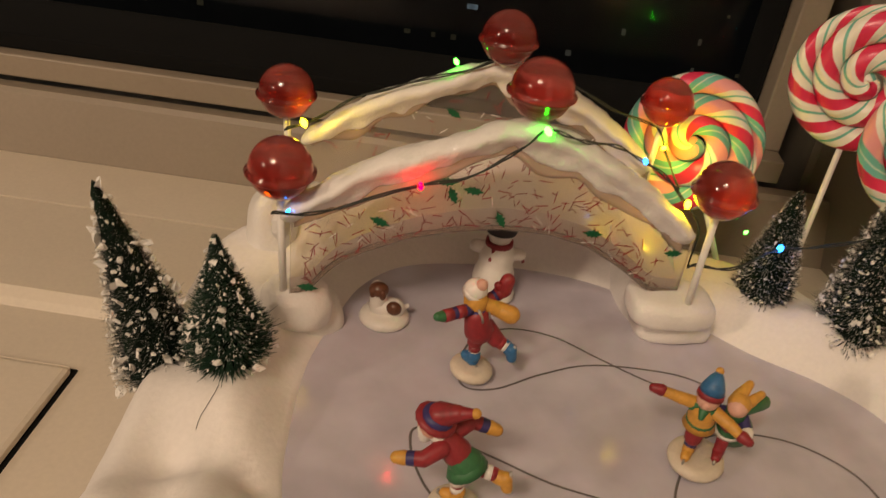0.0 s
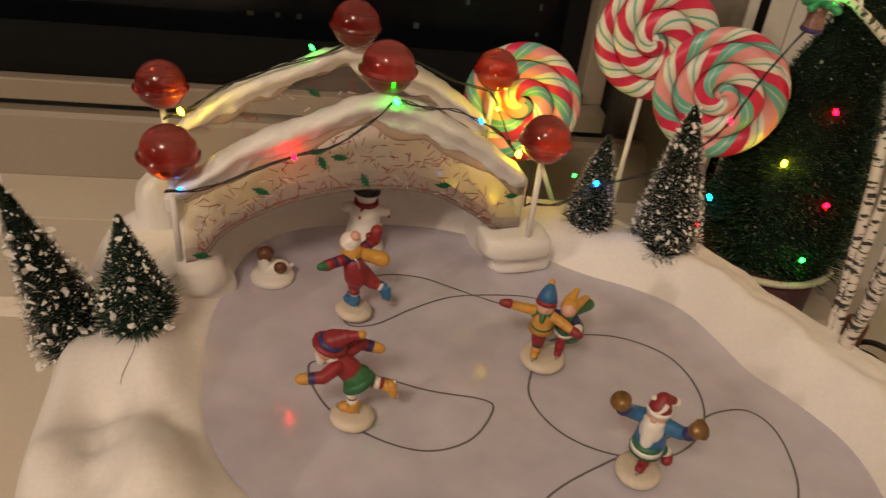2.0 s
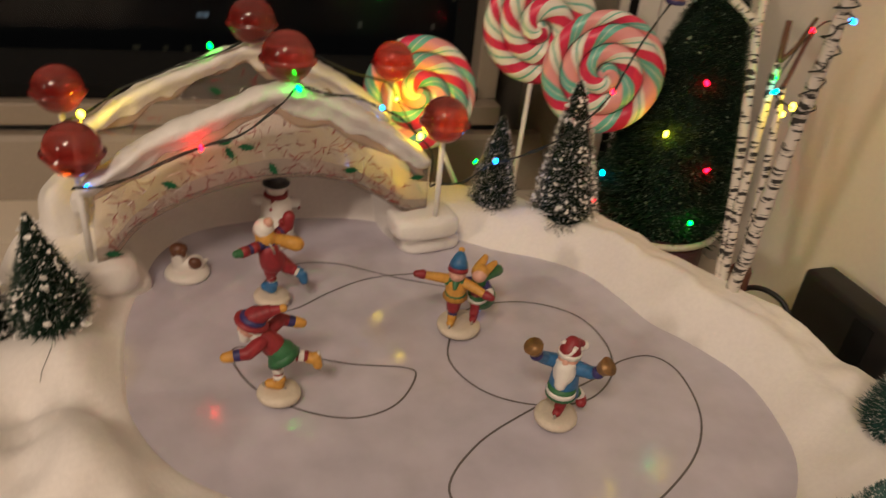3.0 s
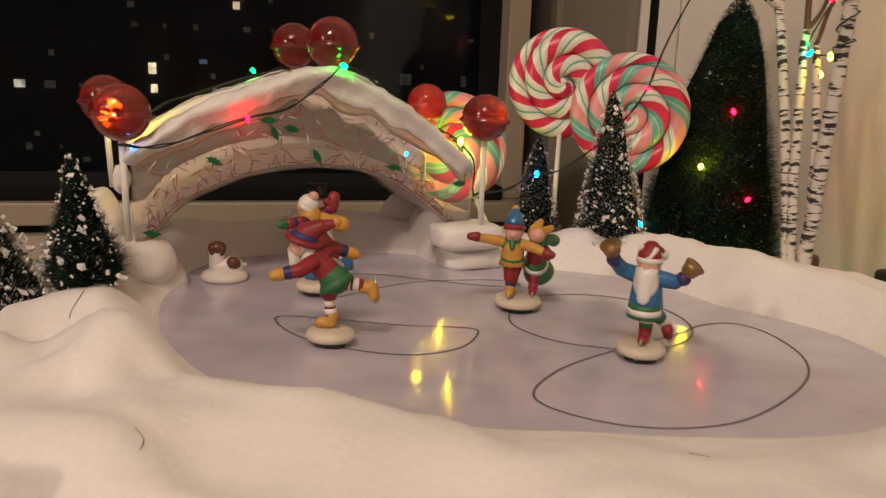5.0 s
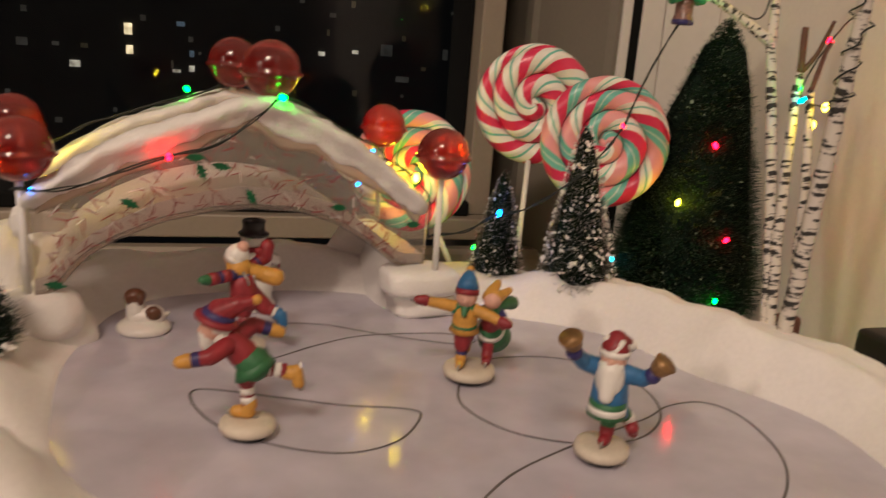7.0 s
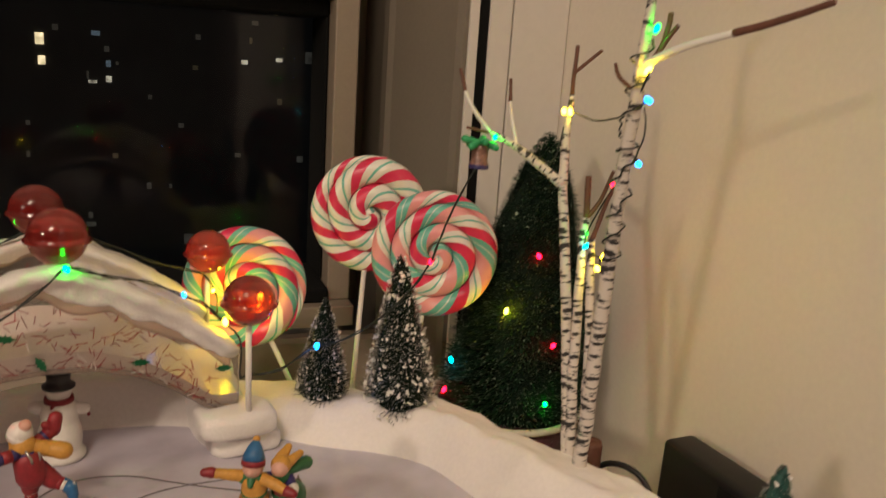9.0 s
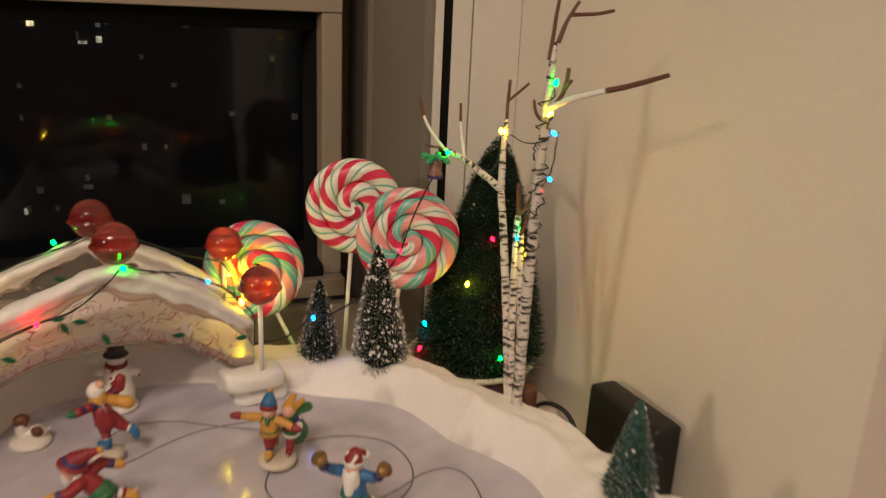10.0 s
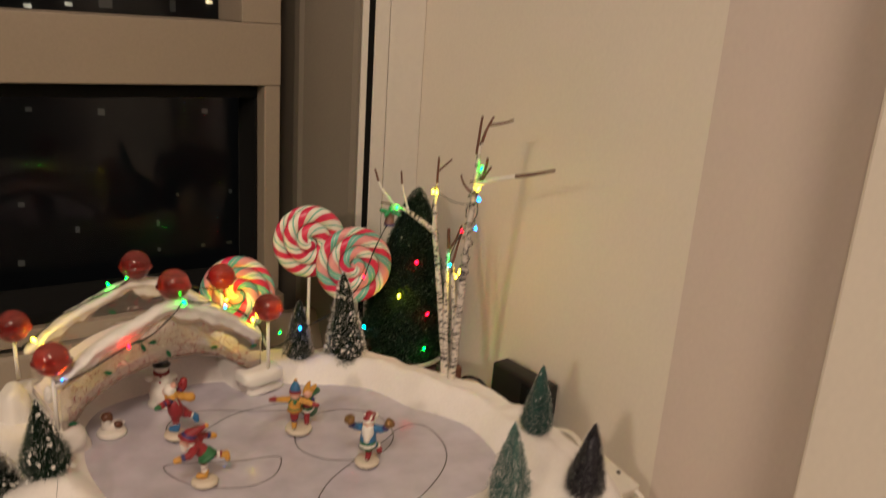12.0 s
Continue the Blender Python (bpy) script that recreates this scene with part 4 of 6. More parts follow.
# ---- swirl lollipops ----
def swirl(place, radius, stick_to, mat, face, roll, twists, copies, turns, label):
    """A coiled candy rope, flattened to a disc, on a stick. face: the way its front looks."""
    ob = thing("swirl_lollipop", stick_to, label, "lollipop", "swirl lollipops by the window")
    n, m = 260, 12
    wide = radius / (turns + 0.5) / 2
    bm = bmesh.new()
    layer = bm.loops.layers.uv.verify()
    rings, length, prev = [], 0.0, None
    for i in range(n + 1):
        s = i / n
        phi = s * turns * 2 * math.pi
        last = min(1.0, (1.0 - s) * turns / 0.35)
        r = (radius - wide) * s - wide * (1 - last)
        p = Vector((r * math.cos(phi), 0, r * math.sin(phi)))
        if prev is not None:
            length += (p - prev).length
        prev = p
        out = Vector((math.cos(phi), 0, math.sin(phi)))
        grow = min(1, 0.62 + s * 4) * (0.12 + 0.88 * last)
        ring = [bm.verts.new(p + out * math.cos(2 * math.pi * k / m) * wide * 1.02 * grow + Vector((0, math.sin(2 * math.pi * k / m) * wide * 1.0 * grow, 0))) for k in range(m)]
        rings.append((ring, length))
    for i in range(n):
        (a, la), (b, lb) = rings[i], rings[i + 1]
        for k in range(m):
            f = bm.faces.new((a[k], a[(k + 1) % m], b[(k + 1) % m], b[k]))
            for loop, (kk, ll) in zip(f.loops, ((k, la), (k + 1, la), (k + 1, lb), (k, lb))):
                loop[layer].uv = (10 + copies * (kk / m) - twists * ll / 0.1, 0)
    bm.faces.new([v for v in reversed(rings[0][0])]), bm.faces.new(rings[-1][0])
    # the inner end of the rope, folded in
    got = bmesh.ops.create_uvsphere(bm, u_segments=14, v_segments=8, radius=wide * 0.72)
    for f in {f for v in got["verts"] for f in v.link_faces}:
        for loop in f.loops:
            loop[layer].uv = (0.5 + loop.vert.co.x / wide * 0.3, 0)
    # press the coil into a round disc
    bins = [0.0] * 72
    for v in bm.verts:
        k = int((math.atan2(v.co.z, v.co.x) / (2 * math.pi)) % 1.0 * 72) % 72
        bins[k] = max(bins[k], math.hypot(v.co.x, v.co.z))
    for v in bm.verts:
        a = (math.atan2(v.co.z, v.co.x) / (2 * math.pi)) % 1.0 * 72 - 0.5
        k, s = int(math.floor(a)), a - math.floor(a)
        edge = bins[k % 72] * (1 - s) + bins[(k + 1) % 72] * s
        pull = min(1, math.hypot(v.co.x, v.co.z) / (radius * 0.5))
        g = 1 + (radius * 0.96 / edge - 1) * pull
        v.co.x, v.co.z = v.co.x * g, v.co.z * g
    bmesh.ops.recalc_face_normals(bm, faces=bm.faces)
    f = Vector(face).normalized()
    side = Vector((0, 0, 1)).cross(-f).normalized() * -1
    upv = f.cross(side).normalized() * -1
    rot = Matrix((side, -f, upv)).transposed().to_4x4()
    bm.transform(Matrix.Translation(place) @ rot @ pose(0, 0, 0, 0, roll, 0))
    part("candy_swirl", bm, mat, ob, "coiled striped candy disc", True, True)
    bm = bmesh.new()
    down = (Vector(stick_to) - Vector(place)).normalized()
    tube(bm, [Vector(place) + down * radius * 0.93, stick_to], 0.0018, 10)
    part("stick", bm, M_STICK, ob, "thin pale stick", True, True)


FACE = (-0.42, -1.0, 0.10)
swirl((0.3165, 0.1110, 0.1150), 0.0434, (0.292, 0.070, -0.02), M_SWIRL_FINE, FACE, 40, 4.6, 1.7, 2.9, "pink, white and mint fine-striped swirl lollipop on a stick")
swirl((0.3460, 0.0640, 0.0960), 0.0455, (0.325, 0.060, -0.03), M_SWIRL_WIDE, FACE, 150, 2.3, 1, 3.4, "red, pink, mint and cream swirl lollipop overlapping another")
swirl((0.2300, 0.1165, 0.0650), 0.0430, (0.262, 0.092, -0.01), M_SWIRL_WIDE, (-0.25, -1.0, 0.25), 60, 2.3, 1, 3.3, "red, mint and cream swirl lollipop behind the bridge")


# ---- bottle-brush trees ----
def brush_tree(base, tip, radius, mat, count, label, seed, flakes=0, flake_size=0.0014, frost=0.42, name="bottle_brush_tree", frost_mat=M_FLOCK, foot=True, heart=0.72, start=0.45, thick=1.0, wild=0.28, group="bottle-brush trees on the pond", heart_mat=None, spread=(0.78, 1.02), curve=0.80):
    rnd = random.Random(seed)
    base, tip = Vector(base), Vector(tip)
    ax = tip - base
    h = ax.length
    ax /= h
    e1 = ax.orthogonal().normalized()
    e2 = ax.cross(e1)
    ob = thing(name, base, label, "bottle-brush tree", group)
    bm = bmesh.new()
    tube(bm, [base - ax * 0.004, base + ax * h * 0.5, tip - ax * h * 0.03], [0.0012, 0.0011, 0.0006], 6)
    if foot:
        lathe(bm, [(0.006, 0), (0.006, 0.0012), (0.004, 0.0025)], base - Vector((0, 0, 0.003)), 14)
    part("wire_stem", bm, M_CORE, ob, "twisted wire stem", True, True)

    def rad(s):
        return radius * (1 - s) ** curve * min(1.0, 0.62 + s * 7) + 0.0012

    verts, faces, white = [], [], []
    # a solid cone, further down, keeps the crown dense
    for i in range(count):
        s = 1 - rnd.random() ** 0.62
        s = min(max(s, 0.0), 0.995)
        q = rnd.uniform(0, 2 * math.pi)
        r = rad(s) * rnd.uniform(*spread) * (1 + 0.10 * math.sin(q * 3 + seed) * (heart < 0.85) + 0.07 * math.sin(s * 60) * (heart < 0.85) + (0.09 if heart < 0.85 else 0.16) * noise.noise((math.cos(q) * 3, math.sin(q) * 3, s * 16 + seed)))
        d = (e1 * math.cos(q) + e2 * math.sin(q))
        d2 = (d + ax * rnd.uniform(0.02, 0.27 + wild) + e1 * rnd.uniform(-wild, wild) + e2 * rnd.uniform(-wild, wild)).normalized()
        o = base + ax * (h * s * 0.97)
        if rnd.random() < 0.012 and heart < 0.85:
            r *= 1.2
        end = o + d2 * r
        side = d2.cross(ax).normalized() * (0.00023 + 0.00012 * rnd.random()) * thick
        st = o + d2 * r * start
        k = len(verts)
        mid = st.lerp(end, 0.7)
        verts += [st - side, st + side, mid + side, mid - side, end]
        faces += [(k, k + 1, k + 2, k + 3), (k + 3, k + 2, k + 4)]
        w = rnd.random() < frost
        white += [0, 1 if w else 0]
    me = bpy.data.meshes.new("bristles")
    me.from_pydata([tuple(v - base) for v in verts], [], faces)
    crown = new("bristles", me)
    crown.parent = ob
    finish(crown, [mat, frost_mat], False)
    me.polygons.foreach_set("material_index", white)
    tagged(crown, "dense brush of fine bristles with frosted tips")
    # solid inner cone; M_HEART paints in the shade between bristles
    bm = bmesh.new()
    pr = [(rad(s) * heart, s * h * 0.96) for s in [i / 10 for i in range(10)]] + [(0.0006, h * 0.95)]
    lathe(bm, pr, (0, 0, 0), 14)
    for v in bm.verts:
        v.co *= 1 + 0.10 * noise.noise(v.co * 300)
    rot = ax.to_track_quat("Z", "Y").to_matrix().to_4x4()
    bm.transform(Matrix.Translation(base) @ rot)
    part("brush_heart", bm, heart_mat or (M_HEART if mat is M_BRISTLE else mat), ob, "solid inner cone that closes the crown", True, True)
    if flakes:
        bm = bmesh.new()
        for _ in range(flakes):
            s = min(0.98, 1 - rnd.random() ** 0.55)
            q = rnd.uniform(0, 2 * math.pi)
            c = base + ax * (h * s * 0.97) + (e1 * math.cos(q) + e2 * math.sin(q)) * rad(s) * rnd.uniform(0.86, 1.02) + ax * 0.001
            r = flake_size * rnd.choice((0.25, 0.3, 0.3, 0.35, 0.4, 0.4, 0.5, 0.6, 0.7, 0.9, 1.5)) * (1.25 if s > 0.75 else 1)
            got = bmesh.ops.create_icosphere(bm, subdivisions=1, radius=r, matrix=Matrix.Translation(c) @ pose(0, 0, 0, rnd.uniform(0, 90), rnd.uniform(0, 90), rnd.uniform(0, 90)) @ Matrix.Diagonal((rnd.uniform(.6, 2.0), rnd.uniform(.5, 1.2), rnd.uniform(.35, .9), 1)))
            for v in got["verts"]:
                v.co += Vector((rnd.uniform(-.6, .6), rnd.uniform(-.6, .6), rnd.uniform(-.6, .6))) * r
        part("snow_fleck", bm, frost_mat, ob, "clumps of white flocking" if frost_mat is M_FLOCK else "pale green flecks among the bristle tips", False, True, kind="stuff")
    return ob


brush_tree((-0.040, -0.032, -0.012), (-0.0735, -0.0085, 0.078), 0.0240, M_BRISTLE, 13000, "tall leaning dark bottle-brush tree with heavy white flocking", 1, 700, 0.00110, thick=0.8, curve=0.92)
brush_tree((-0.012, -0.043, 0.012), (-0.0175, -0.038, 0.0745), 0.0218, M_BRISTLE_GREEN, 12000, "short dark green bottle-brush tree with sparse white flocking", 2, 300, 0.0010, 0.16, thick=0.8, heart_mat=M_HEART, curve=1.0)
brush_tree((0.257, 0.034, 0.012), (0.2565, 0.034, 0.082), 0.0185, M_BRISTLE, 9000, "slim dark bottle-brush tree with light flocking beside the bridge", 3, 700, 0.0005, thick=0.8)
brush_tree((0.2955, 0.002, 0.010), (0.2925, 0.0095, 0.114), 0.0245, M_BRISTLE, 14000, "tall dark bottle-brush tree with bright white flocking", 4, 1500, 0.00075, 0.5, thick=0.8, curve=0.72)
for x, y, tip, r, mat, n, words, seed, flecks, frost in [
    (0.343, -0.223, (0.341, -0.225, 0.088), 0.0165, M_BRISTLE_TEAL, 8000, "teal green bottle-brush tree with frosted tips", 5, 90, 0.30),
    (0.250, -0.277, (0.2335, -0.2900, 0.0935), 0.0185, M_BRISTLE_PALE, 8500, "teal green bottle-brush tree with a pale frosted top", 6, 160, 0.45),
    (0.314, -0.301, (0.3145, -0.304, 0.0755), 0.0185, M_BRISTLE_PURPLE, 9000, "dark purple-green bottle-brush tree with frosted specks", 7, 160, 0.22)]:
    brush_tree((x, y, on_snow(x, y) + 0.001), tip, r, mat, n, words, seed, flecks, 0.0005, frost, thick=0.8)

# pedestal, with a scalloped cloth edge, that carries the large tree
stand = thing("tree_stand", (0.413, 0.059, SILL_Z + 0.009), "reddish drum stand with a white scalloped edge under the tree", "stand")
bm = bmesh.new()
prof = [(0.050, 0.0), (0.050, 0.042), (0.053, 0.049), (0.051, 0.052), (0.044, 0.054)]
lathe(bm, prof, (0, 0, 0), 48)
part("stand_body", bm, paint("mottled_purple_cloth", (0.13, 0.05, 0.075), 0.6, 0.6, 500, 120), stand, "mottled purple drum")
bm = bmesh.new()
rim = []
for i in range(160):
    q = 2 * math.pi * i / 160
    r = 0.0545 + 0.002 * abs(math.sin(q * 20))
    rim.append((r * math.cos(q), r * math.sin(q), 0.056 + 0.0012 * abs(math.sin(q * 20))))
tube(bm, rim + rim[:1], 0.0026, 8, cap=False)
part("scalloped_edge", bm, M_WHITEPL, stand, "white scalloped edge")
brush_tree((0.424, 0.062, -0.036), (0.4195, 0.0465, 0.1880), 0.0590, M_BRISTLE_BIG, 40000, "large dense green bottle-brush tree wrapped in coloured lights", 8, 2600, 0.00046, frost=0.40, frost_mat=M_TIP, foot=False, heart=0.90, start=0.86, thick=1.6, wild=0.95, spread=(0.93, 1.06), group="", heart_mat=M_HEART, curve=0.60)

# ---- twiggy birch trees ----
birch = thing("birch_tree", (0.352, -0.098, 0.0), "cluster of four white birch stems with black marks and brown twigs", "birch tree")


def stem(pts, r0, r1, name="birch_stem", mat=M_BIRCH, label="", parent=birch):
    line = smooth_path(pts, 6)
    bm = bmesh.new()
    m = len(line)
    line = [p + Vector((noise.noise(p * 70), noise.noise(p * 70 + Vector((7, 0, 0))), 0)) * 0.0008 for p in line]
    tube(bm, line, [(r0 + (r1 - r0) * i / (m - 1)) * (1 + 0.10 * noise.noise(line[i] * 250)) for i in range(m)], 12, uv=True)
    return part(name, bm, mat, parent, label, True, True)


s_left = stem([(0.350, -0.096, -0.004), (0.351, -0.084, 0.06), (0.3535, -0.068, 0.12), (0.3545, -0.0560, 0.164)], 0.0033, 0.0025, label="slim white birch stem")
stem([(0.3545, -0.0560, 0.164), (0.357, -0.0515, 0.188), (0.3595, -0.049, 0.212)], 0.0028, 0.0016, "branch", M_BIRCH, "", s_left)
stem([(0.3545, -0.0560, 0.164), (0.342, -0.043, 0.176), (0.332, -0.033, 0.184), (0.324, -0.026, 0.188)], 0.0028, 0.0015, "branch", M_BIRCH, "", s_left)
stem([(0.324, -0.026, 0.188), (0.318, -0.016, 0.200), (0.3155, -0.010, 0.209)], 0.0013, 0.0010, "branch", M_STICK, "", s_left)
stem([(0.3155, -0.010, 0.209), (0.3135, -0.006, 0.221)], 0.0011, 0.0009, "twig", M_TWIG, "", s_left)
stem([(0.324, -0.026, 0.188), (0.312, -0.020, 0.190)], 0.0010, 0.0008, "twig", M_TWIG, "", s_left)
stem([(0.335, -0.036, 0.182), (0.340, -0.022, 0.196), (0.3445, -0.012, 0.205)], 0.0012, 0.0009, "branch", M_STICK, "", s_left)
stem([(0.3445, -0.012, 0.205), (0.3465, -0.0077, 0.2175)], 0.0011, 0.0009, "twig", M_TWIG, "", s_left)
stem([(0.3595, -0.049, 0.212), (0.3605, -0.0475, 0.238)], 0.0012, 0.0011, "twig", M_TWIG, "brown twig", s_left)
stem([(0.3600, -0.0482, 0.2235), (0.370, -0.056, 0.2365)], 0.0010, 0.0009, "twig", M_TWIG, "", s_left)
s_mid = stem([(0.3500, -0.0985, -0.004), (0.3515, -0.0880, 0.06), (0.3545, -0.0800, 0.115), (0.3560, -0.0765, 0.150)], 0.0031, 0.0022, label="white birch stem glowing green from a bulb")
stem([(0.3560, -0.0765, 0.150), (0.3560, -0.0750, 0.172)], 0.0018, 0.0016, "twig", M_TWIG, "", s_mid)
stem([(0.3560, -0.0765, 0.150), (0.3615, -0.080, 0.160), (0.365, -0.084, 0.176)], 0.0014, 0.0009, "twig", M_TWIG, "", s_mid)
s_low = stem([(0.3485, -0.1060, -0.004), (0.3455, -0.1065, 0.06), (0.3455, -0.1030, 0.096), (0.3475, -0.0960, 0.125), (0.3495, -0.0915, 0.142)], 0.0028, 0.0018, label="short white birch stem")
stem([(0.3495, -0.0915, 0.142), (0.362, -0.084, 0.158), (0.3725, -0.077, 0.166)], 0.0013, 0.0009, "twig", M_TWIG, "", s_low)
s_right = stem([(0.3495, -0.1035, -0.004), (0.3430, -0.1120, 0.08), (0.3385, -0.1185, 0.145), (0.3345, -0.1245, 0.19), (0.3312, -0.1298, 0.228)], 0.0041, 0.0028, label="thick white birch stem wound with lights")
stem([(0.3312, -0.1298, 0.228), (0.3328, -0.1292, 0.250), (0.3345, -0.1280, 0.266)], 0.0028, 0.0014, "branch", M_BIRCH, "", s_right)
stem([(0.3315, -0.128, 0.256), (0.3330, -0.128, 0.273), (0.3350, -0.128, 0.290)], 0.0013, 0.0010, "twig", M_TWIG, "", s_right)
stem([(0.3365, -0.1285, 0.266), (0.341, -0.128, 0.277), (0.3490, -0.128, 0.289)], 0.0014, 0.0010, "twig", M_TWIG, "", s_right)
stem([(0.3440, -0.1280, 0.2815), (0.362, -0.128, 0.283), (0.375, -0.128, 0.2855)], 0.0012, 0.0010, "twig", M_TWIG, "", s_right)
stem([(0.3370, -0.1300, 0.231), (0.3440, -0.128, 0.238), (0.3455, -0.128, 0.252)], 0.0014, 0.0012, "twig", M_TWIG, "", s_right)
stem([(0.3312, -0.1298, 0.228), (0.3355, -0.150, 0.237), (0.3420, -0.168, 0.243)], 0.0020, 0.0014, "branch", M_STICK, "", s_right)
stem([(0.3420, -0.168, 0.243), (0.347, -0.190, 0.2495), (0.3495, -0.2045, 0.2545)], 0.0016, 0.0012, "twig", M_TWIG, "long brown twig", s_right)
stem([(0.3345, -0.1330, 0.230), (0.3400, -0.1400, 0.246)], 0.0012, 0.0010, "twig", M_TWIG, "", s_right)
stem([(0.337, -0.1260, 0.215), (0.345, -0.1020, 0.223), (0.350, -0.092, 0.229)], 0.0012, 0.0009, "twig", M_TWIG, "", s_right)
bm = bmesh.new()
box(bm, 0.338, 0.374, -0.122, -0.082, -0.0035, 0.0, 0.001)
box(bm, 0.345, 0.372, -0.118, -0.084, SILL_Z + 0.0095, -0.0036, 0.002)
part("base", bm, M_WHITEPL, birch, "white block base", False, True)
log = thing("candy_log", (0.372, -0.086, 0.0), "small reddish brown candy log by the birch stems", "ornament")
bm = bmesh.new()
lathe(bm, [(0.006, 0), (0.0068, 0.002), (0.0066, 0.022), (0.0058, 0.024)], (0, 0, 0), 16)
part("log_body", bm, M_TWIG, log)

# ---- loudspeaker and its leads ----
spk = thing("black_speaker", (0.452, -0.136, SILL_Z + 0.004), "small black plastic box speaker standing against the wall", "speaker", turn=-4)
bm = bmesh.new()
box(bm, -0.021, 0.003, -0.025, 0.055, 0, 0.0935, 0.004, segments=3)
body = part("cabinet", bm, M_BLACK, spk, "", True)
bm = bmesh.new()
box(bm, -0.0222, -0.0215, -0.010, 0.006, 0.045, 0.088, 0.0003)
part("port", bm, M_GASKET, spk, "dark slot in the cabinet")
for k in range(2):
    lead = thing("power_lead", (0.395 + 0.006 * k, -0.085 - 0.006 * k, SILL_Z + 0.012), "black power lead looping from behind the trees", "cable", "power leads")
    bm = bmesh.new()
    o = 0.006 * k
    tube(bm, smooth_path([(0.378, -0.070 - o, -0.05), (0.376 + o, -0.082, -0.004 + o), (0.386 + o, -0.100 - o, 0.003 + o), (0.398, -0.120 - o, -0.02), (0.410, -0.135 - o, -0.06)], 8), 0.0017, 8)
    part("lead", bm, M_BLACK, lead, "", True, True)

# ---- white adapter and cord on the pond's edge ----
AD = (0.392, -0.274)
ad_z = -0.023
adapter = thing("white_adapter", (*AD, ad_z), "white plastic plug adapter on the pond edge", "adapter", turn=-95)
AD_TILT = pose(0, 0, 0, 0, 10, 0)
bm = bmesh.new()
box(bm, -0.030, 0.025, -0.0125, 0.0125, 0.0, 0.0135, 0.003, segments=3)
bm.transform(AD_TILT)
part("adapter_body", bm, M_WHITEPL, adapter, "")
for k in (-1, 1):
    bm = bmesh.new()
    lathe(bm, [(0.0022, 0.0130), (0.0022, 0.0138)], (0.011 * k - 0.007, 0.005, 0), 12)
    bm.transform(AD_TILT)
    part("screw_hole", bm, M_GASKET, adapter, "dark screw hole")
cord = thing("extension_cord", (0.37, -0.27, 0.0), "flat white cord trailing over the pond edge", "cable")
bm = bmesh.new()
tube(bm, smooth_path([(0.3965, -0.2960, ad_z + 0.004), (0.3980, -0.3050, ad_z + 0.001), (0.4020, -0.320, ad_z - 0.016), (0.405, -0.330, -0.060), (0.406, -0.336, -0.0745)], 8), 0.0026, 10)
part("cord", bm, M_WHITEPL, cord, "", True, True)
bm = bmesh.new()
tube(bm, smooth_path([(0.3935, -0.2460, -0.012), (0.3965, -0.236, -0.004), (0.3990, -0.221, 0.000), (0.3975, -0.207, -0.003), (0.3920, -0.196, -0.012), (0.3900, -0.183, -0.040), (0.3940, -0.168, -0.074)], 8), 0.0030, 10)
part("cord", bm, M_WHITEPL, cord, "", True, True)

# ---- little sign at the front ----
sign = thing("little_sign", (-0.0635, -0.2330, SILL_Z + 0.0235), "small green-framed sign with red and white bars, on a post", "sign", turn=-24)
bm = bmesh.new()
for a in ((-0.02, 0.02, 0.088, 0.0915), (-0.02, 0.02, 0.066, 0.0695), (-0.02, -0.0165, 0.0695, 0.088), (0.0165, 0.02, 0.0695, 0.088)):
    box(bm, a[0], a[1], -0.0025, 0.0025, a[2], a[3], 0.0006)
part("frame", bm, paint("dark_green_enamel", (0.010, 0.075, 0.035), 0.3, 0.15), sign, "glossy dark green frame", False)
bm = bmesh.new()
box(bm, -0.0165, 0.0165, -0.0012, 0.0012, 0.0695, 0.088)
part("board", bm, M_WHITE, sign, "cream board", False)
for k, m in enumerate((M_RED, M_GREEN, M_RED)):
    bm = bmesh.new()
    box(bm, -0.0125, 0.0125, -0.0018, -0.0013, 0.0725 + 0.005 * k, 0.0755 + 0.005 * k, 0.0003)
    part("bar", bm, m, sign, "", False)
bm = bmesh.new()
tube(bm, [(0, 0, -0.0235), (0, 0, 0.066)], 0.002, 8)
part("post", bm, M_STICK, sign)
bm = bmesh.new()
ball(bm, (0.022, 0, 0.066), 0.0055)
part("bauble", bm, M_RED, sign, "red bauble")
bm = bmesh.new()
limb(bm, (-0.0215, 0, 0.0915), (-0.0165, 0, 0.0975), 0.0042, 0.0022)
part("cap", bm, M_RED, sign, "small red cap on the corner")
bm = bmesh.new()
ball(bm, (-0.0150, 0, 0.0945), 0.0026)
part("pompom", bm, M_WHITE, sign, "white pompom")


# ---- figures on the ice ----
def figure(name, place, turn, label, build, group="", category="figurine", flip=False, stout=0.0):
    bm = bmesh.new()
    mats = [M_BEIGE, M_RED, M_WHITE, M_NAVY, M_YELLOW, M_GREEN, M_BLUE, M_SKIN, M_SILVER, M_BROWN, M_BRASS, M_HATBLACK]
    build(bm)
    # thickly painted, so a little stouter than the armature
    bm.normal_update()
    thin = {v for f in bm.faces if f.material_index in (BEIGE_, SILV_) for v in f.verts}
    for v in bm.verts:
        if stout and v not in thin and v.co.z > 0.0075:
            v.co += v.normal * stout
    if flip:
        bm.transform(Matrix.Diagonal((1, -1, 1, 1)))
        bmesh.ops.reverse_faces(bm, faces=bm.faces)
    ob = mesh_of(name, bm, mats, True)
    ob.matrix_basis = pose(*place, 0, 0, turn)
    return tagged(ob, label, category, group)


BEIGE_, RED_, WHITE_, NAVY_, YEL_, GRN_, BLUE_, SKIN_, SILV_, BRN_, BRS_, BLK_ = range(12)


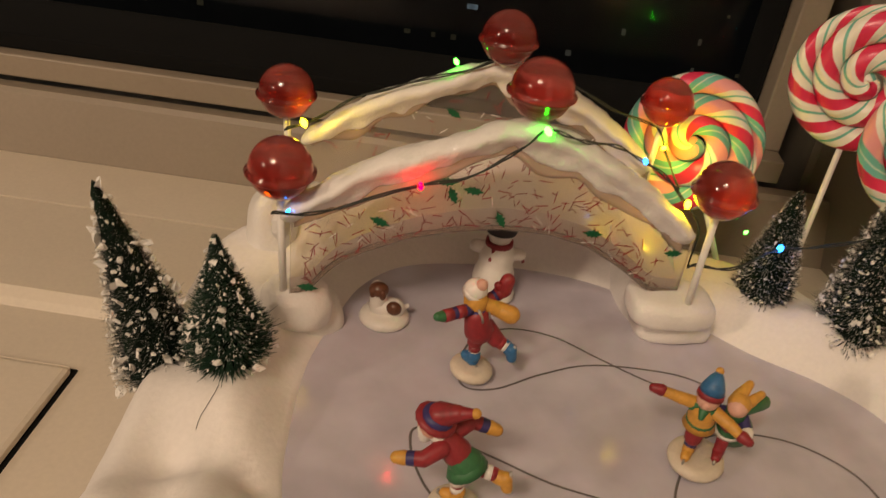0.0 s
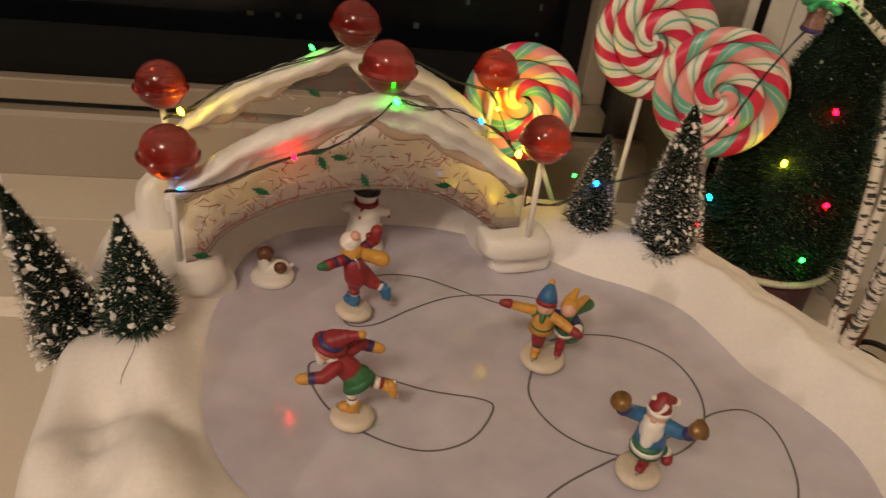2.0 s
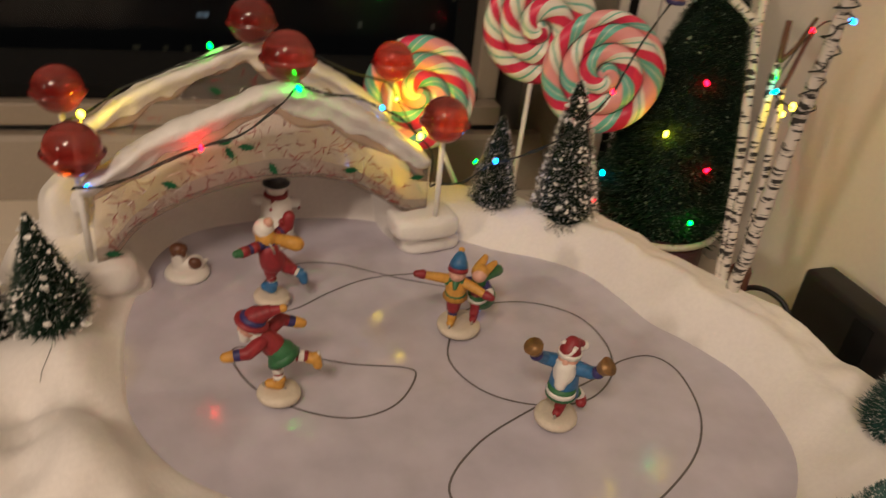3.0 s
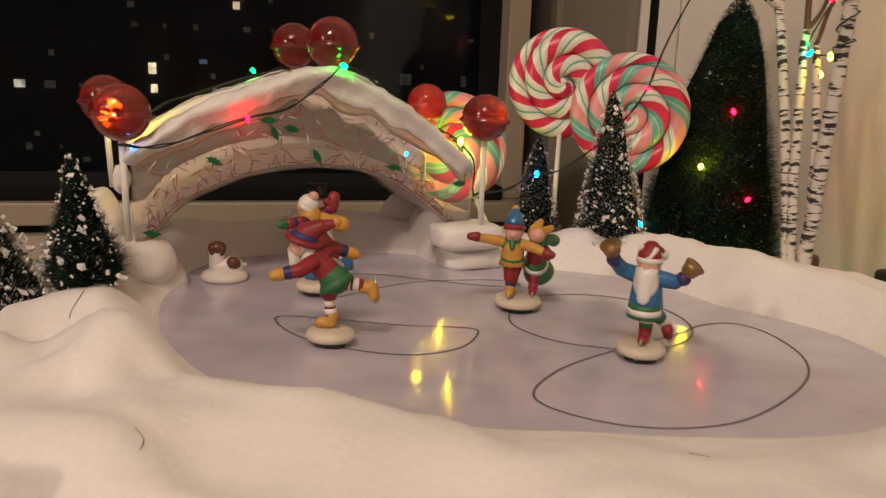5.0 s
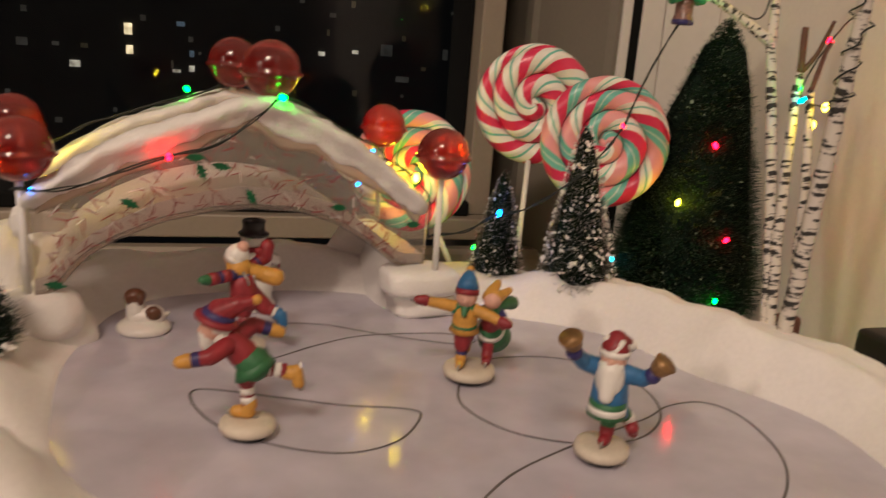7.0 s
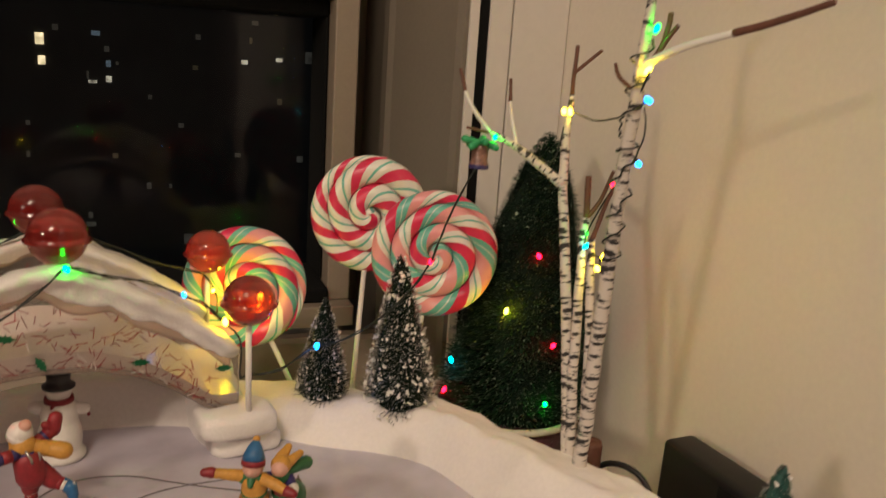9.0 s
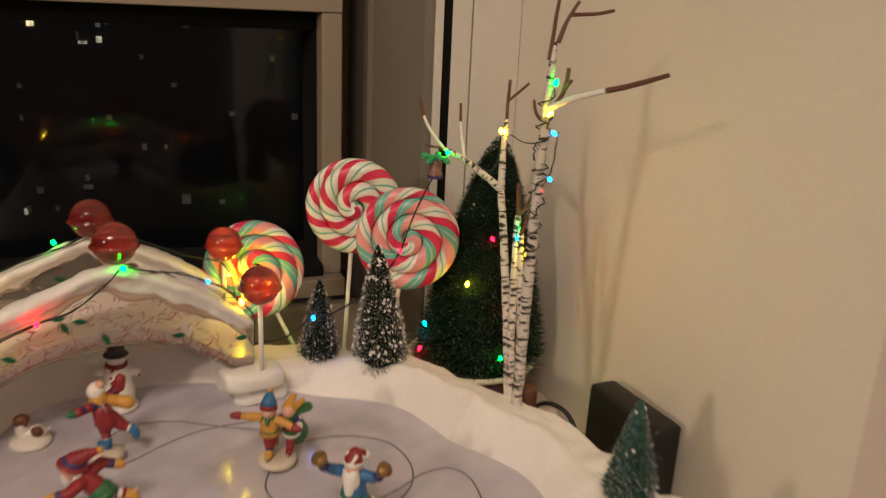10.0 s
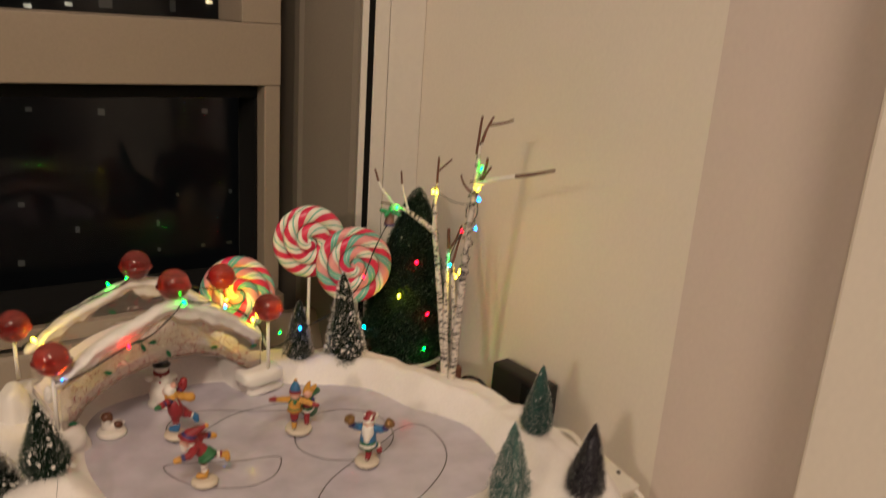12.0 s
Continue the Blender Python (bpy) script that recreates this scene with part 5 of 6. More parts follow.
def disc_base(bm, rx=0.0105, ry=0.0095, cx=0.0, cy=0.0):
    bm2 = bmesh.new()
    lathe(bm2, [(0.66, 0.0), (0.68, 0.0004), (0.68, 0.0020)], (0, 0, 0), 24, BLK_)
    lathe(bm2, [(0.70, 0.0018), (0.95, 0.0026), (1.0, 0.0042), (0.94, 0.0060), (0.66, 0.0069), (0.2, 0.0071)], (0, 0, 0), 28, BEIGE_)
    for v in bm2.verts:
        v.co.z += 0.0004 * noise.noise((v.co.x * 2.5, v.co.y * 2.5, rx * 900)) * (v.co.z > 0.003)
    me = bpy.data.meshes.new("tmp")
    bm2.transform(Matrix.Translation((cx, cy, 0)) @ Matrix.Diagonal((rx, ry, 1, 1)))
    bm2.to_mesh(me)
    bm2.free()
    bm.from_mesh(me)
    bpy.data.meshes.remove(me)


def striped(bm, a, b, r, c1, c2, bands=5):
    a, b = Vector(a), Vector(b)
    for k in range(bands):
        tube(bm, [a.lerp(b, k / bands), a.lerp(b, (k + 1) / bands)], [r * (1.06 if k % 2 else 1.0)] * 2, 10, c1 if k % 2 == 0 else c2)


def skate(bm, heel, ahead, boot, up=(0, 0, 1)):
    h, f, u = Vector(heel), Vector(ahead).normalized(), Vector(up)
    limb(bm, h + u * 0.0035, h + u * 0.001 + f * 0.001, 0.0022, 0.0022, boot)
    limb(bm, h + f * 0.0005 + u * 0.0004, h + f * 0.0048 + u * 0.0002, 0.0021, 0.0017, boot)
    tube(bm, [h - f * 0.003 - u * 0.0019, h + f * 0.006 - u * 0.0019, h + f * 0.0078 - u * 0.0008, h + f * 0.0075 + u * 0.0008], 0.0006, 6, SILV_)


def red_skater(bm):
    """Leaning forward on one leg, the other stretched out behind; faces +x."""
    disc_base(bm)
    skate(bm, (-0.0005, 0, 0.0092), (1, 0, 0), YEL_)
    striped(bm, (0.0, 0, 0.012), (0.001, 0, 0.0225), 0.0021, RED_, WHITE_, 6)
    limb(bm, (0.001, 0, 0.0225), (0.0, 0, 0.0275), 0.0031, 0.0042, RED_)
    striped(bm, (-0.0035, 0.001, 0.0265), (-0.0125, 0.002, 0.0258), 0.0022, RED_, WHITE_, 5)
    limb(bm, (-0.0008, 0, 0.0275), (-0.0045, 0.001, 0.0265), 0.0037, 0.0030, RED_)
    skate(bm, (-0.0165, 0.002, 0.0262), (-0.25, 0, -1), YEL_, (0.9, 0, -0.3))
    # green skirted coat and red jacket
    limb(bm, (-0.001, 0, 0.0285), (0.0025, 0, 0.0315), 0.0062, 0.0044, GRN_)
    tube(bm, [(-0.0020, 0, 0.0258), (-0.0012, 0, 0.0272), (0.0002, 0, 0.0290)], [0.0076, 0.0068, 0.0050], 16, GRN_)
    limb(bm, (0.0025, 0, 0.0320), (0.0085, 0, 0.0372), 0.0050, 0.0040, RED_)
    limb(bm, (0.0100, 0, 0.0385), (0.0112, 0, 0.0392), 0.0040, 0.0034, WHITE_)
    ball(bm, (0.0132, 0, 0.0408), 0.0042, SKIN_)
    ball(bm, (0.0168, 0, 0.0398), 0.0014, SKIN_)
    limb(bm, (0.0146, 0, 0.0382), (0.0152, 0, 0.0350), 0.0034, 0.0022, WHITE_)
    ball(bm, (0.0118, 0, 0.0415), 0.0042, WHITE_, (0.8, 1.0, 0.8))
    # pointed hat: wide red brim, dark band, tip swept back
    brim = pose(0, 0, 0, 0, -18, 0)
    ball(bm, (0.0122, 0, 0.0442), 0.0072, RED_, (1.05, 1.0, 0.22), brim)
    ball(bm, (0.0116, 0, 0.0458), 0.0056, NAVY_, (1.0, 1.0, 0.42), brim)
    limb(bm, (0.0108, 0, 0.0470), (0.0050, 0, 0.0502), 0.0044, 0.0026, RED_)
    limb(bm, (0.0050, 0, 0.0502), (-0.0004, 0.001, 0.0518), 0.0024, 0.0011, RED_)
    ball(bm, (-0.0014, 0.001, 0.0522), 0.0013, YEL_)
    for shoulder, elbow, wrist in (((0.0075, -0.0042, 0.0360), (0.0120, -0.0095, 0.0335), (0.0172, -0.0105, 0.0325)), ((0.0060, 0.0042, 0.0368), (0.0010, 0.0100, 0.0395), (-0.0040, 0.0115, 0.0378))):
        w = Vector(wrist)
        d = (w - Vector(elbow)).normalized()
        limb(bm, shoulder, elbow, 0.0028, 0.0024, RED_)
        limb(bm, elbow, w - d * 0.0020, 0.0024, 0.0021, RED_)
        limb(bm, w - d * 0.0018, w, 0.0022, 0.0021, NAVY_)
        limb(bm, w + d * 0.0018, w + d * 0.0045, 0.0022, 0.0017, YEL_)


def scarf_skater(bm):
    """Upright, one leg back, arms spread, a yellow scarf flying; faces +x."""
    disc_base(bm)
    skate(bm, (-0.0005, 0, 0.0092), (1, 0, 0), BLUE_)
    limb(bm, (-0.0005, 0, 0.0120), (0, 0, 0.0140), 0.0022, 0.0021, BLUE_)
    striped(bm, (0, 0, 0.0145), (0.0005, 0, 0.0200), 0.0021, WHITE_, RED_, 4)
    limb(bm, (0.0005, 0, 0.0205), (0.0, 0, 0.0290), 0.0030, 0.0046, RED_)
    limb(bm, (-0.0005, 0.0035, 0.0275), (-0.0062, 0.0068, 0.0222), 0.0042, 0.0030, RED_)
    striped(bm, (-0.0064, 0.0069, 0.0220), (-0.0105, 0.0088, 0.0202), 0.0023, WHITE_, RED_, 3)
    skate(bm, (-0.0130, 0.0100, 0.0196), (-0.2, 0.1, -1), BLUE_, (0.9, -0.35, 0.25))
    limb(bm, (0.0005, 0, 0.0295), (0.004, 0, 0.0385), 0.0050, 0.0042, NAVY_)
    limb(bm, (0.0002, 0.0008, 0.0270), (0.0018, 0, 0.0332), 0.0062, 0.0052, RED_)
    for s in (1, -1):
        tube(bm, [(-0.0034, 0.0020 * s, 0.0340), (-0.0030, 0.0024 * s, 0.0365), (-0.0006, 0.0030 * s, 0.0400)], 0.0006, 6, SILV_)
    # scarf wound thick round the neck, one end flying
    limb(bm, (0.0040, 0, 0.0405), (0.0046, 0, 0.0418), 0.0050, 0.0046, YEL_)
    limb(bm, (0.001, 0.0030, 0.0395), (-0.0040, 0.0080, 0.0372), 0.0024, 0.0030, YEL_)
    limb(bm, (-0.0040, 0.0080, 0.0372), (-0.0085, 0.0105, 0.0362), 0.0030, 0.0034, YEL_)
    ball(bm, (0.0064, 0, 0.0450), 0.0042, SKIN_)
    ball(bm, (0.0100, 0, 0.0442), 0.0012, SKIN_)
    ball(bm, (0.0052, 0, 0.0464), 0.0046, WHITE_, (1, 1.02, 0.95))
    tube(bm, [(0.0058, 0, 0.0446), (0.0050, 0, 0.0460)], [0.0050, 0.0049], 14, WHITE_)
    ball(bm, (0.0022, 0, 0.0505), 0.0019, SKIN_)
    # sleeves in bands; one arm ahead with a green mitten, one up with a large red one
    striped(bm, (0.0035, -0.0040, 0.0382), (0.0068, -0.0160, 0.0378), 0.0022, NAVY_, RED_, 4)
    limb(bm, (0.0072, -0.0170, 0.0378), (0.0080, -0.0192, 0.0380), 0.0018, 0.0013, GRN_)
    striped(bm, (0.0025, 0.0040, 0.0385), (0.0000, 0.0120, 0.0432), 0.0023, NAVY_, RED_, 4)
    limb(bm, (-0.0004, 0.0128, 0.0440), (-0.0008, 0.0142, 0.0490), 0.0028, 0.0024, RED_)
    limb(bm, (0.0004, 0.0110, 0.0450), (0.0010, 0.0100, 0.0468), 0.0014, 0.0011, RED_)


def skating_pair(bm):
    """A pair: one ahead with both arms spread, the other close behind, one leg thrown back; faces +x."""
    disc_base(bm, 0.0130, 0.0120)
    # the one ahead, in mustard
    x, y = 0.0030, 0.0040
    skate(bm, (x, y, 0.0092), (1, 0, 0), YEL_)
    limb(bm, (x, y, 0.0125), (x, y, 0.0160), 0.0023, 0.0024, NAVY_)
    limb(bm, (x, y, 0.0168), (x - 0.001, y, 0.0245), 0.0033, 0.0044, RED_)
    limb(bm, (x - 0.002, y - 0.002, 0.0225), (x - 0.0075, y - 0.001, 0.0170), 0.0031, 0.0025, RED_)
    skate(bm, (x - 0.0098, y - 0.001, 0.0156), (-0.3, 0, -1), YEL_, (0.9, 0, -0.2))
    tube(bm, [(x - 0.0012, y, 0.0236), (x - 0.001, y, 0.0262), (x - 0.0002, y, 0.0300), (x + 0.0008, y, 0.0345), (x + 0.0010, y, 0.0362)], [0.0066, 0.0054, 0.0054, 0.0046, 0.0030], 16, YEL_)
    tube(bm, [(x - 0.001, y, 0.0262), (x - 0.0007, y, 0.0275)], 0.0057, 14, GRN_)
    for k in range(5):
        q = k * 2 * math.pi / 5
        limb(bm, (x + 0.0012 + 0.0022 * math.cos(q), y + 0.0022 * math.sin(q), 0.0360), (x + 0.001 + 0.0052 * math.cos(q), y + 0.0052 * math.sin(q), 0.0330), 0.0021, 0.0009, GRN_, 8)
    ball(bm, (x + 0.0026, y, 0.0402), 0.0043, SKIN_)
    ball(bm, (x + 0.0064, y, 0.0396), 0.0013, SKIN_)
    ball(bm, (x + 0.0010, y, 0.0404), 0.0046, WHITE_, (0.88, 1, 0.9))
    tube(bm, [(x + 0.0020, y, 0.0418), (x + 0.0017, y, 0.0438)], [0.0052, 0.0050], 16, RED_)
    tube(bm, [(x + 0.0017, y, 0.0436), (x + 0.0010, y, 0.0460), (x - 0.0006, y, 0.0492), (x - 0.0018, y, 0.0510)], [0.0049, 0.0043, 0.0027, 0.0012], 16, BLUE_)
    ball(bm, (x - 0.0022, y, 0.0516), 0.0014, YEL_)
    limb(bm, (x + 0.0005, y + 0.0035, 0.0345), (x + 0.003, y + 0.0105, 0.0358), 0.0026, 0.0023, YEL_)
    limb(bm, (x + 0.003, y + 0.0105, 0.0358), (x + 0.0045, y + 0.0162, 0.0366), 0.0022, 0.0019, YEL_)
    limb(bm, (x + 0.0048, y + 0.0178, 0.0369), (x + 0.0056, y + 0.0208, 0.0370), 0.0023, 0.0017, RED_)
    limb(bm, (x + 0.001, y - 0.0035, 0.0345), (x + 0.0035, y - 0.0105, 0.0335), 0.0026, 0.0023, YEL_)
    limb(bm, (x + 0.0035, y - 0.0105, 0.0335), (x + 0.0050, y - 0.0150, 0.0322), 0.0022, 0.0019, YEL_)
    limb(bm, (x + 0.0053, y - 0.0166, 0.0318), (x + 0.0060, y - 0.0196, 0.0312), 0.0023, 0.0016, RED_)
    # the one behind, in red and green, leaning ahead
    x, y = -0.0055, -0.0072
    skate(bm, (x + 0.0010, y, 0.0092), (1, 0, 0), RED_)
    limb(bm, (x + 0.0010, y, 0.0120), (x, y, 0.0195), 0.0022, 0.0027, RED_)
    tube(bm, [(x + 0.0010, y, 0.0252), (x - 0.0006, y, 0.0232), (x - 0.0040, y - 0.001, 0.0200), (x - 0.0072, y - 0.002, 0.0172)], [0.0042, 0.0056, 0.0070, 0.0078], 18, GRN_)
    tube(bm, [(x - 0.0004, y, 0.0236), (x - 0.0016, y, 0.0224)], [0.0062, 0.0068], 18, WHITE_)
    limb(bm, (x - 0.0080, y - 0.002, 0.0175), (x - 0.0140, y - 0.003, 0.0182), 0.0027, 0.0023, RED_)
    skate(bm, (x - 0.0168, y - 0.003, 0.0190), (-0.1, 0, -1), BRN_, (0.95, 0, 0.1))
    limb(bm, (x + 0.0012, y, 0.0262), (x + 0.0042, y, 0.0330), 0.0044, 0.0038, RED_)
    limb(bm, (x + 0.0048, y, 0.0342), (x + 0.0052, y, 0.0350), 0.0040, 0.0036, GRN_)
    limb(bm, (x + 0.0030, y - 0.002, 0.0350), (x - 0.0040, y - 0.0060, 0.0352), 0.0018, 0.0026, GRN_)
    limb(bm, (x - 0.0040, y - 0.0060, 0.0352), (x - 0.0100, y - 0.0082, 0.0338), 0.0026, 0.0030, GRN_)
    ball(bm, (x + 0.0066, y, 0.0388), 0.0038, SKIN_)
    ball(bm, (x + 0.0048, y, 0.0396), 0.0045, YEL_, (1, 1, 0.9))
    limb(bm, (x + 0.0025, y + 0.001, 0.0412), (x - 0.0040, y - 0.001, 0.0440), 0.0026, 0.0014, YEL_)
    limb(bm, (x + 0.0030, y - 0.003, 0.0402), (x - 0.0045, y - 0.0065, 0.0412), 0.0022, 0.0013, YEL_)
    limb(bm, (x + 0.0035, y - 0.0035, 0.0322), (x + 0.0080, y - 0.0066, 0.0300), 0.0023, 0.0020, NAVY_)
    limb(bm, (x + 0.0080, y - 0.0066, 0.0300), (x + 0.0092, y - 0.0066, 0.0298), 0.0024, 0.0024, WHITE_)
    ball(bm, (x + 0.0110, y - 0.0062, 0.0298), 0.0021, RED_)
    limb(bm, (x + 0.0035, y + 0.0035, 0.0325), (x + 0.0062, y + 0.0090, 0.0330), 0.0022, 0.0019, NAVY_)


def bell_skater(bm):
    """Bearded, in a blue coat, both arms raised with gold bells; faces +x."""
    disc_base(bm, 0.0112, 0.0105)
    skate(bm, (-0.0005, 0.001, 0.0092), (1, 0, 0), RED_)
    limb(bm, (-0.0005, 0.001, 0.0118), (-0.0003, 0.001, 0.0140), 0.0024, 0.0024, RED_)
    striped(bm, (-0.0003, 0.001, 0.0145), (0, 0.001, 0.0225), 0.0027, GRN_, WHITE_, 4)
    limb(bm, (-0.001, 0.003, 0.0215), (-0.0050, 0.0058, 0.0175), 0.0030, 0.0026, GRN_)
    limb(bm, (-0.0055, 0.0062, 0.0170), (-0.0070, 0.0072, 0.0156), 0.0026, 0.0024, WHITE_)
    skate(bm, (-0.0086, 0.0082, 0.0135), (-0.35, 0.2, -1), RED_, (0.9, 0.3, -0.2))
    tube(bm, [(-0.001, 0, 0.0205), (-0.0005, 0, 0.0225), (0.0, 0, 0.0250), (0.001, 0, 0.0330), (0.0015, 0, 0.0375)], [0.0066, 0.0068, 0.0066, 0.0058, 0.0040], 18, BLUE_)
    tube(bm, [(-0.001, 0, 0.0192), (-0.001, 0, 0.0212)], [0.0076, 0.0070], 18, BLUE_)
    ball(bm, (0.0028, 0, 0.0412), 0.0044, SKIN_)
    ball(bm, (0.0068, 0, 0.0408), 0.0013, SKIN_)
    tube(bm, [(0.0012, 0, 0.0188), (0.0012, 0, 0.0206)], [0.0070, 0.0068], 18, GRN_)
    tube(bm, [(0.0014, 0, 0.0206), (0.0015, 0, 0.0226)], [0.0069, 0.0067], 18, WHITE_)
    tube(bm, [(0.0015, 0, 0.0226), (0.0018, 0, 0.0248)], [0.0067, 0.0064], 18, GRN_)
    limb(bm, (0.0050, 0, 0.0370), (0.0066, 0, 0.0278), 0.0046, 0.0024, WHITE_)
    ball(bm, (0.0046, 0, 0.0345), 0.0050, WHITE_, (0.75, 1.0, 1.5))
    ball(bm, (0.0050, 0, 0.0392), 0.0030, WHITE_, (0.8, 1.5, 0.6))
    ball(bm, (0.0005, 0, 0.0405), 0.0045, WHITE_, (0.8, 1.0, 0.9))
    tube(bm, [(0.0020, 0, 0.0425), (0.0019, 0, 0.0442)], [0.0052, 0.0053], 16, WHITE_)
    limb(bm, (0.0018, 0, 0.0450), (0.0005, 0, 0.0475), 0.0048, 0.0034, RED_)
    for k in range(3):
        q = k * 2.1
        tube(bm, [(0.0014 + 0.0049 * math.cos(q + u * 0.9) * (1 - 0.30 * u), 0.0049 * math.sin(q + u * 0.9) * (1 - 0.30 * u), 0.0446 + 0.0040 * u) for u in (0, 0.33, 0.66, 1.0)], 0.0008, 6, WHITE_)
    limb(bm, (0.0005, 0, 0.0478), (-0.0040, 0.0030, 0.0462), 0.0030, 0.0016, RED_)
    ball(bm, (-0.0052, 0.0042, 0.0448), 0.0020, WHITE_)
    # one arm low to the side, one up and ahead
    for hand in (Vector((0.0000, 0.0130, 0.0365)), Vector((0.0115, -0.0120, 0.0430))):
        shoulder = Vector((0.001, math.copysign(0.0045, hand.y), 0.0360))
        elbow = shoulder.lerp(hand, 0.55) + Vector((-0.001, math.copysign(0.0015, hand.y), -0.0012))
        limb(bm, shoulder, elbow, 0.0033, 0.0028, BLUE_)
        limb(bm, elbow, hand, 0.0028, 0.0023, BLUE_)
        d = (hand - elbow).normalized()
        ball(bm, hand + d * 0.0014, 0.0027, NAVY_)
        d = (d + Vector((0, 0, 0.6))).normalized()
        tube(bm, [hand + d * u for u in (0.0030, 0.0048, 0.0076, 0.0086)], [0.0018, 0.0030, 0.0036, 0.0042], 14, BRS_)


def snowman(bm):
    lathe(bm, [(0.0118, 0), (0.0128, 0.0010), (0.0128, 0.0028), (0.0112, 0.0040), (0.0108, 0.0065), (0.0112, 0.011), (0.0108, 0.0155), (0.0094, 0.0195), (0.0090, 0.0225),
               (0.0098, 0.0255), (0.0092, 0.0295), (0.0070, 0.0325), (0.0064, 0.0340)], (0, 0, 0), 28, WHITE_)
    limb(bm, (0.0, 0.0075, 0.0285), (-0.001, 0.0115, 0.0295), 0.0038, 0.0034, WHITE_)
    limb(bm, (0.0, -0.0075, 0.0275), (0.002, -0.0118, 0.0262), 0.0038, 0.0032, WHITE_)
    tube(bm, [(0, 0, 0.0318), (0, 0, 0.0345)], [0.0074, 0.0072], 20, RED_)
    limb(bm, (-0.0062, 0.002, 0.0318), (-0.0078, 0.003, 0.0265), 0.0014, 0.0016, RED_)
    ball(bm, (0, 0, 0.0375), 0.0064, WHITE_)
    lathe(bm, [(0.0066, 0.0395), (0.0082, 0.0402), (0.0082, 0.0412), (0.0062, 0.0420), (0.0058, 0.0450), (0.0062, 0.0478), (0.0055, 0.0484)], (0, 0, 0), 24, BLK_)
    tube(bm, [(0.002, -0.0128, 0.0275), (0.003, -0.0142, 0.0215)], [0.0007, 0.0009], 8, RED_)


def puppy(bm):
    lathe(bm, [(0.0120, 0), (0.0128, 0.0012), (0.0118, 0.0034), (0.0090, 0.0050), (0.0050, 0.0062)], (0, 0, 0), 24, WHITE_)
    limb(bm, (-0.002, 0, 0.0062), (0.0045, 0, 0.0072), 0.0058, 0.0054, WHITE_)
    limb(bm, (-0.0032, 0, 0.0075), (-0.0040, 0, 0.0150), 0.0050, 0.0042, WHITE_)
    ball(bm, (-0.0038, -0.0006, 0.0172), 0.0046, BRN_, (1.1, 0.95, 0.85))
    ball(bm, (-0.0052, 0.0034, 0.0160), 0.0034, WHITE_)
    ball(bm, (-0.0062, -0.0030, 0.0165), 0.0022, BRN_, (0.8, 0.8, 1.3))
    ball(bm, (-0.0012, -0.0036, 0.0163), 0.0022, BRN_, (0.8, 0.8, 1.3))
    ball(bm, (0.0048, -0.0032, 0.0092), 0.0040, BRN_, (1.0, 0.75, 0.95))
    limb(bm, (0.007, 0.002, 0.0055), (0.0105, 0.004, 0.0070), 0.0018, 0.0012, WHITE_)


SK = "skating figurines on the ice"
figure("skater_figurine", (0.095, -0.029, 0.0003), 132, "glazed skater figurine with yellow scarf and red trousers", scarf_skater, SK, flip=True, stout=0.0008)
figure("skater_figurine", (0.083, -0.108, 0.0003), 158, "glazed elf skater figurine in red and green, leg stretched behind", red_skater, SK, flip=True, stout=0.0006)
figure("skating_pair_figurine", (0.188, -0.077, 0.0003), 238, "glazed pair of skater figurines in mustard, red and green", skating_pair, SK, flip=True, stout=0.0003)
figure("skater_figurine", (0.206, -0.156, 0.0003), 222, "glazed bearded skater figurine in blue holding gold bells", bell_skater, SK, stout=0.0004)
figure("snowman_figurine", (0.1105, 0.0375, 0.0003), 80, "glossy white snowman with a black top hat and red scarf", snowman)
figure("puppy_figurine", (0.0540, 0.0095, 0.0003), -10, "glossy white puppy figurine with brown patches, on the ice", puppy)


# ---- string lights ----
lights = thing("string_lights", (0.15, 0.03, 0.06), "string of coloured mini lights draped over bridge and trees", "string lights")


def on_bridge(p):
    """A place given by the unturned bridge, moved along with its turn."""
    p = Vector(p)
    return p if p.x > 0.205 or p.y > 0.12 else Vector((p.x, p.y + 0.11 * (p.x - 0.09) - (0.004 if p.y > 0.05 else 0), p.z))


